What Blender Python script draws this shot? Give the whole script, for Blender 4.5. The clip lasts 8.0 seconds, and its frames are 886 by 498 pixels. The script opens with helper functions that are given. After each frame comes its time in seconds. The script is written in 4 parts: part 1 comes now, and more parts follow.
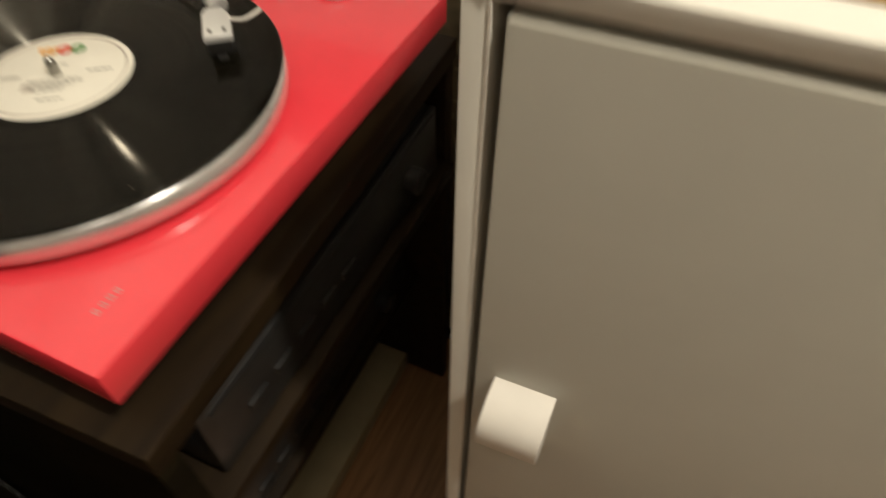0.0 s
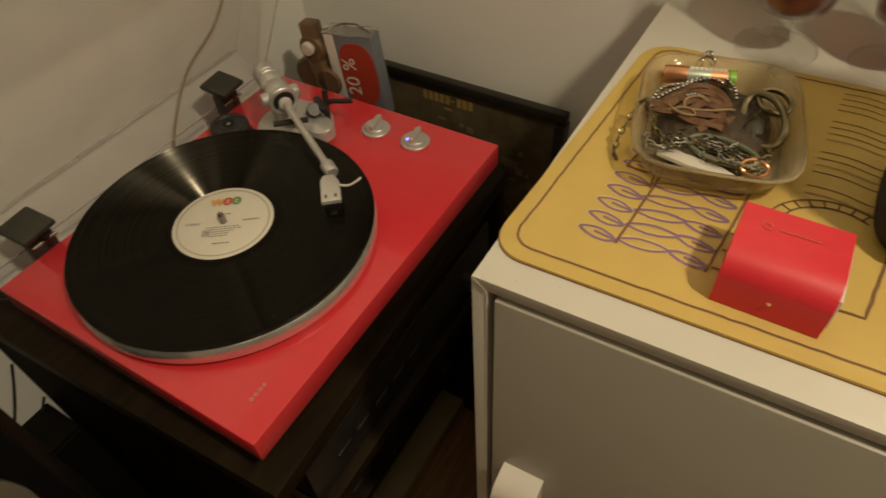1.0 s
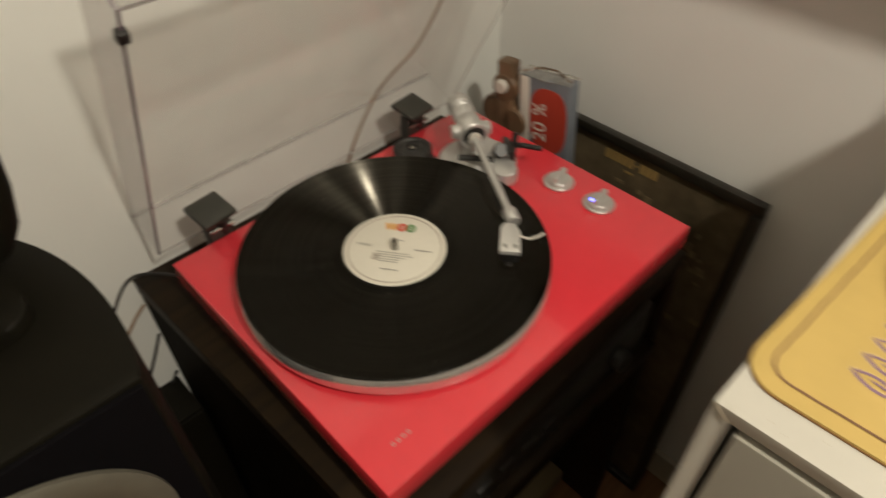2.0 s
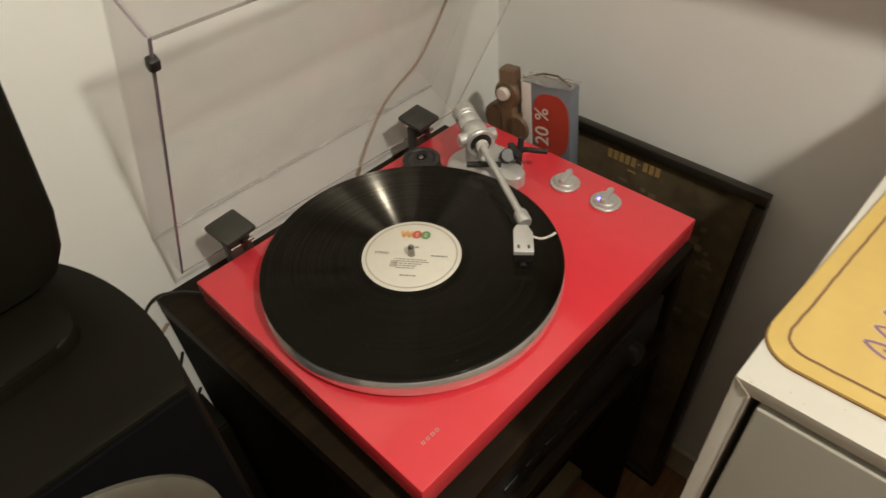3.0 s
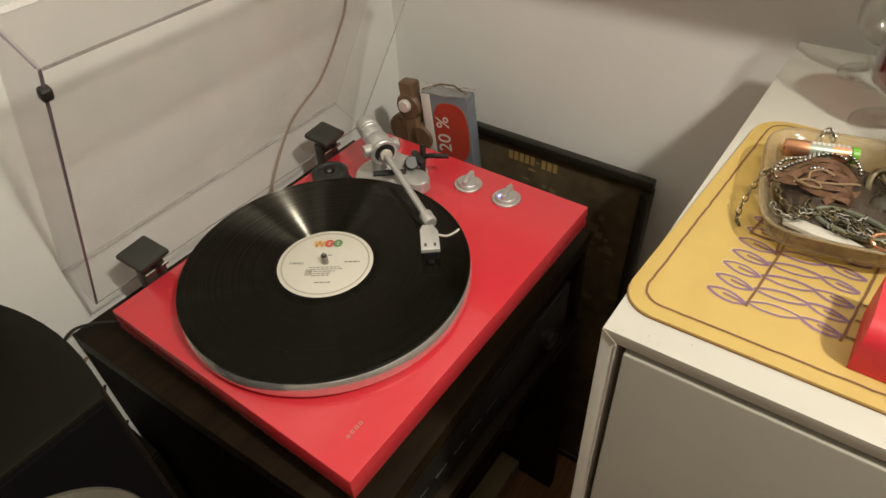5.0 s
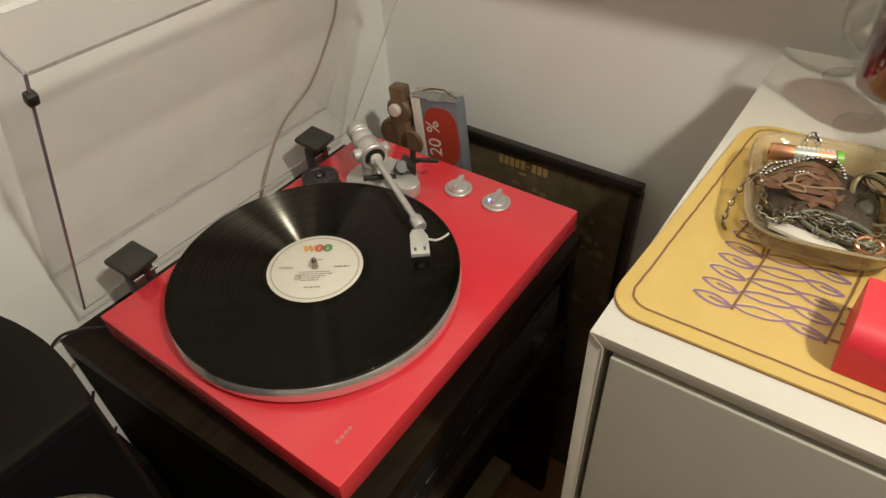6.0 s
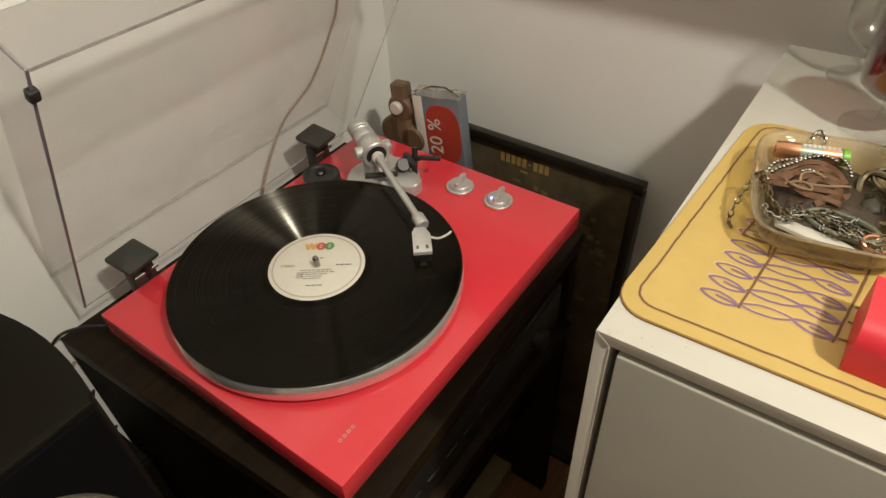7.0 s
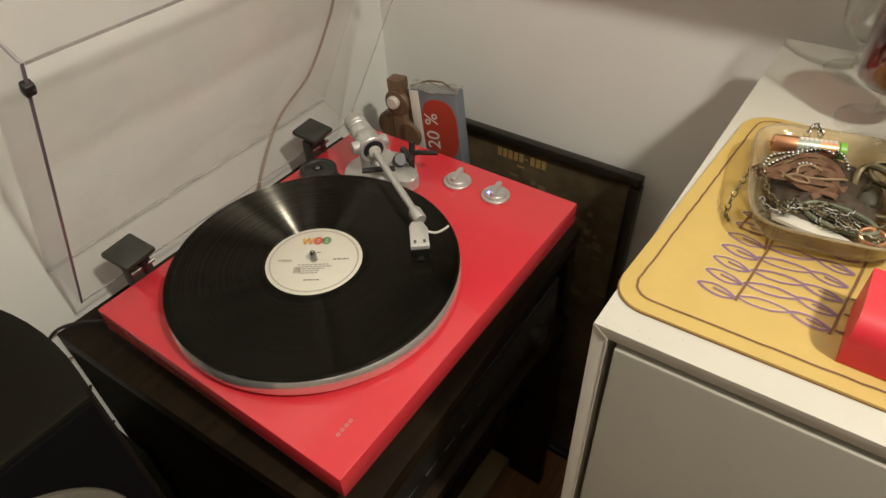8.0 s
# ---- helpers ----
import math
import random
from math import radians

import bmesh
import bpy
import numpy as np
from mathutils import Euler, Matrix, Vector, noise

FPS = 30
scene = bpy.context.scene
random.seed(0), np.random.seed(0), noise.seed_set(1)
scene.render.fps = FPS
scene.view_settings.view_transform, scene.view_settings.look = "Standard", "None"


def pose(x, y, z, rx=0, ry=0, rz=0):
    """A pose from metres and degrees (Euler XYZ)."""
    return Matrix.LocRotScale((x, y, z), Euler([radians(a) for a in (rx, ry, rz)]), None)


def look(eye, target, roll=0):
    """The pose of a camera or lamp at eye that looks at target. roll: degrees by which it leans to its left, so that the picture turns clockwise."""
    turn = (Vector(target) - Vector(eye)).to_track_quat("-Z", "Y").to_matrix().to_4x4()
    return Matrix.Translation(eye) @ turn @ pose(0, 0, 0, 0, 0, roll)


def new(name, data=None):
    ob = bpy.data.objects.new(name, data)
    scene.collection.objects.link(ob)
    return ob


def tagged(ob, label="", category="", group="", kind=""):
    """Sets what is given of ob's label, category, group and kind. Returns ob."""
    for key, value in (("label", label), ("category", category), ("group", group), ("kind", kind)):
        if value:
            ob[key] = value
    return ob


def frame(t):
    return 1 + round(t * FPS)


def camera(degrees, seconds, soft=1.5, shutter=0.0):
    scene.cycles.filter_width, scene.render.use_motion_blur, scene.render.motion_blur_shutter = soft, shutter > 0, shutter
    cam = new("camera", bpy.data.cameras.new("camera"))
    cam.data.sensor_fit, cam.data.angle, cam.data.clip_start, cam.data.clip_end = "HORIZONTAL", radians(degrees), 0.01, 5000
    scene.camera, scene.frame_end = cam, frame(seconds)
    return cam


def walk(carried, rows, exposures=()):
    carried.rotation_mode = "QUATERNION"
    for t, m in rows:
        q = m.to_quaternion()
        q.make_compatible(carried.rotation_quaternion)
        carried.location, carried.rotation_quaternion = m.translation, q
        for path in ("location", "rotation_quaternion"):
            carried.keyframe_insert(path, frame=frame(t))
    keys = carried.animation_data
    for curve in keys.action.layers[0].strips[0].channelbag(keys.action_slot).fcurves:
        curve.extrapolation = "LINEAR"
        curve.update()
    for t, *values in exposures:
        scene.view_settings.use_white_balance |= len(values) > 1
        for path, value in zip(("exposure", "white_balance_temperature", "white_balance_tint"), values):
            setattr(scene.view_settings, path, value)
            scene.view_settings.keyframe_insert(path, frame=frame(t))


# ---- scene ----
# camera and walk
cam = camera(69.9, 8.0, soft=1.5, shutter=0.6)
PATH = [
    (0, (0.2150, -0.0702, 0.9771), (-0.0481, 0.5241, 0.2171), 0.54),
    (0.2, (0.2187, -0.0763, 1.0274), (-0.0664, 0.4870, 0.2520), -4.37),
    (0.5, (0.2446, -0.0918, 1.0933), (-0.0398, 0.4743, 0.3196), -6.07),
    (0.7, (0.2505, -0.0940, 1.1119), (-0.0762, 0.4789, 0.3602), -4.45),
    (1, (0.2602, -0.1019, 1.1637), (-0.1136, 0.4584, 0.4246), -4.28),
    (1.5, (0.2463, -0.1074, 1.1491), (-0.1852, 0.4237, 0.4199), -4.35),
    (1.7, (0.2271, -0.1135, 1.1594), (-0.2183, 0.4241, 0.4435), -1.09),
    (2, (0.1781, -0.1107, 1.1545), (-0.3401, 0.3816, 0.4552), -0.70),
    (2.2, (0.1657, -0.1185, 1.1502), (-0.3722, 0.3546, 0.4524), -0.97),
    (3.5, (0.2044, -0.1343, 1.1696), (-0.3059, 0.3890, 0.4871), -5.88),
    (4, (0.2236, -0.1379, 1.1631), (-0.2763, 0.3931, 0.4789), -7.20),
    (4.5, (0.2231, -0.1457, 1.1727), (-0.2483, 0.4183, 0.4947), -4.64),
    (6, (0.2266, -0.1440, 1.1738), (-0.2263, 0.4484, 0.5075), -3.05),
    (6.5, (0.2249, -0.1420, 1.1746), (-0.2244, 0.4529, 0.5081), -2.82),
    (7, (0.2223, -0.1449, 1.1722), (-0.2277, 0.4474, 0.5038), -2.89),
    (7.5, (0.2204, -0.1480, 1.1721), (-0.2262, 0.4442, 0.5013), -2.72),
    (8, (0.2224, -0.1460, 1.1710), (-0.2212, 0.4455, 0.4976), -2.74),
]
EXPOSURE = [(0.0, 0.5, 6600, 10), (0.5, 0.45, 6900, 10), (0.75, -0.3, 7600, 10), (1.0, -0.55, 8400, 10), (1.5, -0.52, 7800, 10), (2.0, 0.0, 6700, 10), (2.3, 0.12, 6400, 10), (3.3, 0.2, 6450, 10), (8.0, 0.2, 6450, 10)]
walk(cam, [(t, look(eye, target, roll)) for t, eye, target, roll in PATH], EXPOSURE)

# world, lamps
world = bpy.data.worlds.new("room_dark")
scene.world = world
world.use_nodes = True
world.node_tree.nodes["Background"].inputs[0].default_value = (1.0, 0.8, 0.6, 1)
world.node_tree.nodes["Background"].inputs[1].default_value = 0.03
LAMP = (0.70, -0.015, 1.77)
lamp_data = bpy.data.lights.new("room_lamp", "POINT")
lamp_data.energy = 35.0
lamp_data.color = (1.0, 0.935, 0.80)
lamp_data.shadow_soft_size = 0.034
lamp = new("room_lamp", lamp_data)
lamp.location = LAMP
# unseen area light, added only to fill the room's ambient
fill_data = bpy.data.lights.new("ambient_fill", "AREA")
fill_data.energy = 1.5
fill_data.size = 0.5
fill_data.color = (1.0, 0.935, 0.80)
fill_light = new("ambient_fill", fill_data)
fill_light.matrix_world = pose(1.1, -1.2, 2.3)


# ---------------------------------------------------------------- materials
def material(name, color, rough=0.5, metal=0.0, vary=0.12, scale=30.0, bump=0.0, bump_scale=200.0, dark=None, coat=0.0, spec=0.5, aniso=0.0, stain=0.0):
    """A principled material with a fine grain and larger, softer blotches."""
    m = bpy.data.materials.new(name)
    m.use_nodes = True
    nt = m.node_tree
    b = nt.nodes["Principled BSDF"]
    tc = nt.nodes.new("ShaderNodeTexCoord")
    n1 = nt.nodes.new("ShaderNodeTexNoise")
    n1.inputs["Scale"].default_value = scale
    n1.inputs["Detail"].default_value = 6
    n2 = nt.nodes.new("ShaderNodeTexNoise")
    n2.inputs["Scale"].default_value = scale * 0.17
    n2.inputs["Detail"].default_value = 3
    nt.links.new(tc.outputs["Object"], n1.inputs["Vector"])
    nt.links.new(tc.outputs["Object"], n2.inputs["Vector"])
    add = nt.nodes.new("ShaderNodeMath")
    add.operation = "MULTIPLY_ADD"
    add.inputs[1].default_value = 0.5
    half = nt.nodes.new("ShaderNodeMath")
    half.operation = "MULTIPLY"
    half.inputs[1].default_value = 0.5
    nt.links.new(n2.outputs["Fac"], half.inputs[0])
    nt.links.new(n1.outputs["Fac"], add.inputs[0])
    nt.links.new(half.outputs[0], add.inputs[2])
    ramp = nt.nodes.new("ShaderNodeValToRGB")
    d = dark or tuple(c * (1 - vary * 1.6) for c in color)
    lift = tuple(min(1.0, c * (1 + vary * 0.8)) for c in color)
    ramp.color_ramp.elements[0].position = 0.3
    ramp.color_ramp.elements[1].position = 0.7
    ramp.color_ramp.elements[0].color = (*d, 1)
    ramp.color_ramp.elements[1].color = (*lift, 1)
    nt.links.new(add.outputs[0], ramp.inputs[0])
    nt.links.new(ramp.outputs[0], b.inputs["Base Color"])
    rr = nt.nodes.new("ShaderNodeMapRange")
    rr.inputs["To Min"].default_value = max(0.02, rough * 0.8)
    rr.inputs["To Max"].default_value = min(1.0, rough * 1.25)
    nt.links.new(n2.outputs["Fac"], rr.inputs["Value"])
    nt.links.new(rr.outputs[0], b.inputs["Roughness"])
    b.inputs["Metallic"].default_value = metal
    b.inputs["Specular IOR Level"].default_value = spec
    b.inputs["Coat Weight"].default_value = coat
    b.inputs["Anisotropic"].default_value = aniso
    if bump:
        n3 = nt.nodes.new("ShaderNodeTexNoise")
        n3.inputs["Scale"].default_value = bump_scale
        n3.inputs["Detail"].default_value = 5
        nt.links.new(tc.outputs["Object"], n3.inputs["Vector"])
        bp = nt.nodes.new("ShaderNodeBump")
        bp.inputs["Strength"].default_value = bump
        bp.inputs["Distance"].default_value = 0.001
        nt.links.new(n3.outputs["Fac"], bp.inputs["Height"])
        nt.links.new(bp.outputs[0], b.inputs["Normal"])
    return m


def clear(name, tint, gloss_rough=0.03, ior=1.49, haze=0.0, haze_color=(0.8, 0.78, 0.76), rim=0.75):
    """Clear sheet plastic or glass: lets light straight through, mirrors by its angle, with a patchy haze for dust and
    added brightness.
    """
    m = bpy.data.materials.new(name)
    m.use_nodes = True
    nt = m.node_tree
    nt.nodes.remove(nt.nodes["Principled BSDF"])
    out = nt.nodes["Material Output"]
    tr = nt.nodes.new("ShaderNodeBsdfTransparent")
    tr.inputs[0].default_value = (*tint, 1)
    df = nt.nodes.new("ShaderNodeBsdfDiffuse")
    df.inputs[0].default_value = (*haze_color, 1)
    tc = nt.nodes.new("ShaderNodeTexCoord")
    nz = nt.nodes.new("ShaderNodeTexNoise")
    nz.inputs["Scale"].default_value = 14
    nz.inputs["Detail"].default_value = 6
    nt.links.new(tc.outputs["Object"], nz.inputs["Vector"])
    mr = nt.nodes.new("ShaderNodeMapRange")
    mr.inputs["From Min"].default_value = 0.35
    mr.inputs["From Max"].default_value = 0.75
    mr.inputs["To Min"].default_value = haze * 0.5
    mr.inputs["To Max"].default_value = haze * 1.6
    nt.links.new(nz.outputs["Fac"], mr.inputs["Value"])
    mix1 = nt.nodes.new("ShaderNodeMixShader")
    nt.links.new(mr.outputs[0], mix1.inputs[0])
    nt.links.new(tr.outputs[0], mix1.inputs[1])
    nt.links.new(df.outputs[0], mix1.inputs[2])
    gl = nt.nodes.new("ShaderNodeBsdfGlossy")
    gl.inputs["Roughness"].default_value = gloss_rough
    lw = nt.nodes.new("ShaderNodeLayerWeight")
    lw.inputs["Blend"].default_value = 0.5
    pw = nt.nodes.new("ShaderNodeMath")
    pw.operation = "POWER"
    pw.inputs[1].default_value = 4.0
    nt.links.new(lw.outputs["Facing"], pw.inputs[0])
    fr = nt.nodes.new("ShaderNodeMath")
    fr.operation = "MULTIPLY_ADD"
    fr.inputs[1].default_value = rim
    fr.inputs[2].default_value = ((ior - 1) / (ior + 1)) ** 2
    nt.links.new(pw.outputs[0], fr.inputs[0])
    mix2 = nt.nodes.new("ShaderNodeMixShader")
    nt.links.new(fr.outputs[0], mix2.inputs[0])
    nt.links.new(mix1.outputs[0], mix2.inputs[1])
    nt.links.new(gl.outputs[0], mix2.inputs[2])
    nt.links.new(mix2.outputs[0], out.inputs["Surface"])
    return m


def wood(name, light, dark, rough=0.45, scale=(3.0, 40.0, 40.0), spec=0.5):
    """Wood with long grain along the first axis of the scale."""
    m = material(name, light, rough, vary=0.1, spec=spec)
    nt = m.node_tree
    b = nt.nodes["Principled BSDF"]
    tc = nt.nodes.new("ShaderNodeTexCoord")
    mp = nt.nodes.new("ShaderNodeMapping")
    mp.inputs["Scale"].default_value = scale
    n = nt.nodes.new("ShaderNodeTexNoise")
    n.inputs["Scale"].default_value = 2.0
    n.inputs["Detail"].default_value = 8
    n.inputs["Distortion"].default_value = 0.6
    r = nt.nodes.new("ShaderNodeValToRGB")
    r.color_ramp.elements[0].position = 0.35
    r.color_ramp.elements[1].position = 0.68
    r.color_ramp.elements[0].color = (*dark, 1)
    r.color_ramp.elements[1].color = (*light, 1)
    nt.links.new(tc.outputs["Object"], mp.inputs[0])
    nt.links.new(mp.outputs[0], n.inputs["Vector"])
    nt.links.new(n.outputs["Fac"], r.inputs[0])
    nt.links.new(r.outputs[0], b.inputs["Base Color"])
    return m


def vinyl_material():
    """Pressed vinyl: a black gloss, with groove walls that lean in and out along the radius and catch the lamp in
    streaks; lean and gloss are tuned so that the streaks fit the camera's view.
    """
    m = bpy.data.materials.new("pressed_vinyl")
    m.use_nodes = True
    nt = m.node_tree
    b = nt.nodes["Principled BSDF"]
    b.inputs["Base Color"].default_value = (0.0022, 0.0017, 0.0009, 1)
    b.inputs["Roughness"].default_value = 0.13
    b.inputs["Specular IOR Level"].default_value = 0.06
    tc = nt.nodes.new("ShaderNodeTexCoord")
    flat = nt.nodes.new("ShaderNodeVectorMath")
    flat.operation = "MULTIPLY"
    flat.inputs[1].default_value = (1, 1, 0)
    nt.links.new(tc.outputs["Object"], flat.inputs[0])
    ln = nt.nodes.new("ShaderNodeVectorMath")
    ln.operation = "LENGTH"
    nt.links.new(flat.outputs[0], ln.inputs[0])
    rad = nt.nodes.new("ShaderNodeVectorMath")
    rad.operation = "NORMALIZE"
    nt.links.new(flat.outputs[0], rad.inputs[0])
    nz = nt.nodes.new("ShaderNodeTexNoise")
    nz.noise_dimensions = "1D"
    nz.inputs["Scale"].default_value = 300
    nz.inputs["Detail"].default_value = 6
    nt.links.new(ln.outputs["Value"], nz.inputs["W"])
    mr = nt.nodes.new("ShaderNodeMapRange")
    mr.inputs["From Min"].default_value = 0.38
    mr.inputs["From Max"].default_value = 0.68
    mr.inputs["To Min"].default_value = 0.0065
    mr.inputs["To Max"].default_value = 0.0125
    nt.links.new(nz.outputs["Fac"], mr.inputs["Value"])
    last = b.outputs[0]
    for s, up in ((0.71, 0.704), (0.78, 0.626), (-0.67, 0.742), (-0.73, 0.683), (-0.78, 0.626), (-0.84, 0.543)):
        sc = nt.nodes.new("ShaderNodeVectorMath")
        sc.operation = "SCALE"
        sc.inputs["Scale"].default_value = s
        nt.links.new(rad.outputs[0], sc.inputs[0])
        ad = nt.nodes.new("ShaderNodeVectorMath")
        ad.operation = "ADD"
        ad.inputs[1].default_value = (0, 0, up)
        nt.links.new(sc.outputs[0], ad.inputs[0])
        gl = nt.nodes.new("ShaderNodeBsdfGlossy")
        gl.inputs["Color"].default_value = (0.15, 0.135, 0.11, 1) if s > 0 else (0.72, 0.67, 0.56, 1)
        gl.inputs["Roughness"].default_value = 0.10 if s > 0 else 0.14
        nt.links.new(ad.outputs[0], gl.inputs["Normal"])
        mx = nt.nodes.new("ShaderNodeMixShader")
        nt.links.new(mr.outputs[0], mx.inputs[0])
        nt.links.new(last, mx.inputs[1])
        nt.links.new(gl.outputs[0], mx.inputs[2])
        last = mx.outputs[0]
    nt.links.new(last, nt.nodes["Material Output"].inputs["Surface"])
    return m


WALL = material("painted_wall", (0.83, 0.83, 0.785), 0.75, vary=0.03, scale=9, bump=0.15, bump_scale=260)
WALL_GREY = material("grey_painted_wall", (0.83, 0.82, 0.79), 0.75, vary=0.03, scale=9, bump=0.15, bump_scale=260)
# unseen far walls, coloured dark to cut bounced light
LOWBOUNCE = material("low_bounce_far_wall", (0.30, 0.27, 0.23), 0.8, vary=0.04, scale=6)
CEILING = material("ceiling_paint", (0.55, 0.52, 0.47), 0.85, vary=0.02, scale=6)
FLOOR = wood("brown_floor_boards", (0.38, 0.20, 0.09), (0.22, 0.11, 0.05), 0.4, (40.0, 3.0, 40.0))
BASE = material("baseboard_paint", (0.62, 0.58, 0.48), 0.5, vary=0.05)
# dark, so that the unseen shelf bounces little light
SHELFM = wood("dark_brown_shelf", (0.16, 0.105, 0.05), (0.09, 0.06, 0.03), 0.5, (3.0, 40.0, 40.0), 0.2)
# stand wood again, with the side's shade put into the colour
STAND_SIDE = wood("shaded_black_brown_side", (0.015, 0.0115, 0.0058), (0.007, 0.0055, 0.0034), 0.65, (40.0, 3.0, 40.0), 0.02)
TAN = material("dull_tan_paint", (0.34, 0.27, 0.15), 0.55, vary=0.15, scale=20)
STAND = wood("black_brown_wood", (0.022, 0.0130, 0.0054), (0.011, 0.0065, 0.0030), 0.45, (40.0, 3.0, 40.0), 0.10)
RED = material("red_lacquer", (0.72, 0.042, 0.058), 0.22, vary=0.03, scale=60, coat=0.4, bump=0.02, bump_scale=500)
ALU = material("brushed_aluminium", (0.82, 0.81, 0.79), 0.20, metal=0.8, vary=0.05, scale=120)
SATIN = material("satin_silver", (0.62, 0.61, 0.59), 0.42, metal=0.6, vary=0.04, scale=150)
SHELLM = material("silver_headshell", (0.66, 0.65, 0.63), 0.4, metal=0.55, vary=0.05, scale=200)
BLACKP = material("black_plastic", (0.018, 0.017, 0.016), 0.38, vary=0.2, scale=120, bump=0.05, bump_scale=900)
HINGE = material("dark_hinge_plastic", (0.030, 0.030, 0.024), 0.45, vary=0.2, scale=90, bump=0.05, bump_scale=800)
RUBBER = material("rubber", (0.02, 0.02, 0.02), 0.7, vary=0.2, scale=100)
VINYL = vinyl_material()
LABEL = material("cream_paper_label", (0.68, 0.645, 0.56), 0.6, vary=0.03, scale=200)
INK = material("grey_ink", (0.20, 0.19, 0.17), 0.7, vary=0.1)
INKL = material("pale_print", (0.45, 0.40, 0.34), 0.7, vary=0.1)
INKR = material("red_ink", (0.62, 0.12, 0.08), 0.7, vary=0.1)
INKO = material("orange_ink", (0.75, 0.42, 0.16), 0.7, vary=0.1)
INKG = material("green_ink", (0.16, 0.30, 0.13), 0.7, vary=0.1)
# haze lifts the panel; top and near side are tinted for wall shadows
ACRYL = clear("clear_acrylic", (0.986, 0.980, 0.978), 0.03, 1.30, haze=0.04, rim=0.3)
ACRYL_TOP = clear("shadow_tinted_acrylic_top", (0.90, 0.892, 0.89), 0.03, 1.30, haze=0.03, rim=0.5)
ACRYL_SIDE = clear("shadow_tinted_acrylic_side", (0.93, 0.92, 0.92), 0.03, 1.35, haze=0.04, rim=0.5)
ACRYL_EDGE = material("dark_acrylic_edge", (0.19, 0.15, 0.18), 0.15, vary=0.1)
# seam hazed to a light line, rim tinted for a darker shadow line
ACRYL_LINE = clear("acrylic_seam", (0.95, 0.94, 0.94), 0.05, 1.45, haze=0.45)
ACRYL_RIM = clear("acrylic_rim", (0.72, 0.70, 0.70), 0.05, 1.45, haze=0.25)
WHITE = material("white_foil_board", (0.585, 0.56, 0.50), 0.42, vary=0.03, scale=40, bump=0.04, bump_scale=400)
# the same white foil, darkened for the shade on the front
DOOR = material("shaded_white_door_foil", (0.41, 0.39, 0.335), 0.32, vary=0.03, scale=30, bump=0.03, bump_scale=300)
SEAM = material("grubby_seam", (0.42, 0.36, 0.27), 0.7, vary=0.25, scale=80)
MAT = material("yellow_vinyl_mat", (0.56, 0.390, 0.118), 0.5, vary=0.05, scale=60, bump=0.1, bump_scale=700)
MATINK = material("brown_mat_ink", (0.19, 0.095, 0.045), 0.65, vary=0.15)
MATVIO = material("violet_mat_ink", (0.25, 0.145, 0.215), 0.65, vary=0.15)
MATHALO = material("pale_yellow_mat_ink", (0.62, 0.46, 0.20), 0.65, vary=0.1)
REDBOX = material("red_card_box", (0.66, 0.028, 0.045), 0.42, vary=0.05, scale=150, bump=0.06, bump_scale=900)
DISH = clear("frosted_clear_plastic", (0.92, 0.87, 0.76), 0.10, 1.5, haze=0.32, haze_color=(0.50, 0.43, 0.29))
CLOUDY = material("cloudy_dark_glass", (0.045, 0.037, 0.022), 0.15, vary=0.3, scale=150)
# paler haze than the dish, for highlights along rim and base
DISHRIM = clear("highlit_dish_rim", (0.80, 0.72, 0.54), 0.06, 1.6, haze=0.25, haze_color=(0.66, 0.57, 0.40))
GLASS = clear("wine_glass", (0.975, 0.975, 0.965), 0.02, 1.7, haze=0.012, rim=1.0)
WINE = clear("red_wine", (0.84, 0.33, 0.30), 0.03, 1.33, haze=0.48, haze_color=(0.06, 0.004, 0.004))
COPPER = material("copper_battery", (0.72, 0.36, 0.20), 0.28, metal=0.9, vary=0.08)
GREENP = material("green_plastic", (0.16, 0.42, 0.03), 0.4, vary=0.1)
BATGREY = material("battery_print", (0.32, 0.36, 0.30), 0.35, metal=0.3, vary=0.1)
LEATHER = material("brown_leather_strip", (0.150, 0.072, 0.036), 0.8, vary=0.25, scale=300, bump=0.2, bump_scale=900)
STEEL = material("steel_chain", (0.42, 0.41, 0.38), 0.25, metal=1.0, vary=0.1)
BRASS = material("dull_brass", (0.22, 0.185, 0.115), 0.30, metal=1.0, vary=0.2)
PEARL = material("pearly_strip", (0.56, 0.53, 0.46), 0.25, vary=0.1)
OLIVE = material("grey_green_bangle", (0.16, 0.17, 0.12), 0.3, metal=0.4, vary=0.15)
PAPERGREY = material("blue_grey_card", (0.17, 0.19, 0.22), 0.5, vary=0.1, scale=60)
CARDRED = material("red_print", (0.43, 0.05, 0.028), 0.5, vary=0.06)
CARDWHITE = material("white_print", (0.66, 0.62, 0.56), 0.5, vary=0.04)
FILM = clear("crinkled_wrap", (0.9, 0.88, 0.84), 0.12, 1.5, haze=0.25)
BROWNW = wood("brown_wood", (0.19, 0.115, 0.065), (0.10, 0.060, 0.033), 0.45, (30.0, 30.0, 4.0))
FRAME = material("black_frame_wood", (0.018, 0.015, 0.010), 0.35, vary=0.2, scale=80, bump=0.05, bump_scale=300)
POSTER = material("dark_poster_print", (0.135, 0.104, 0.062), 0.3, dark=(0.055, 0.042, 0.024), vary=0.3, scale=45)
POSTERTAN = material("tan_poster_print", (0.20, 0.150, 0.085), 0.35, vary=0.3, scale=90)
GOLDINK = material("gold_print", (0.36, 0.24, 0.085), 0.4, vary=0.15)
SPEAKERM = material("black_speaker_vinyl", (0.0052, 0.0042, 0.0018), 0.6, spec=0.16, vary=0.2, scale=140, bump=0.08, bump_scale=600)
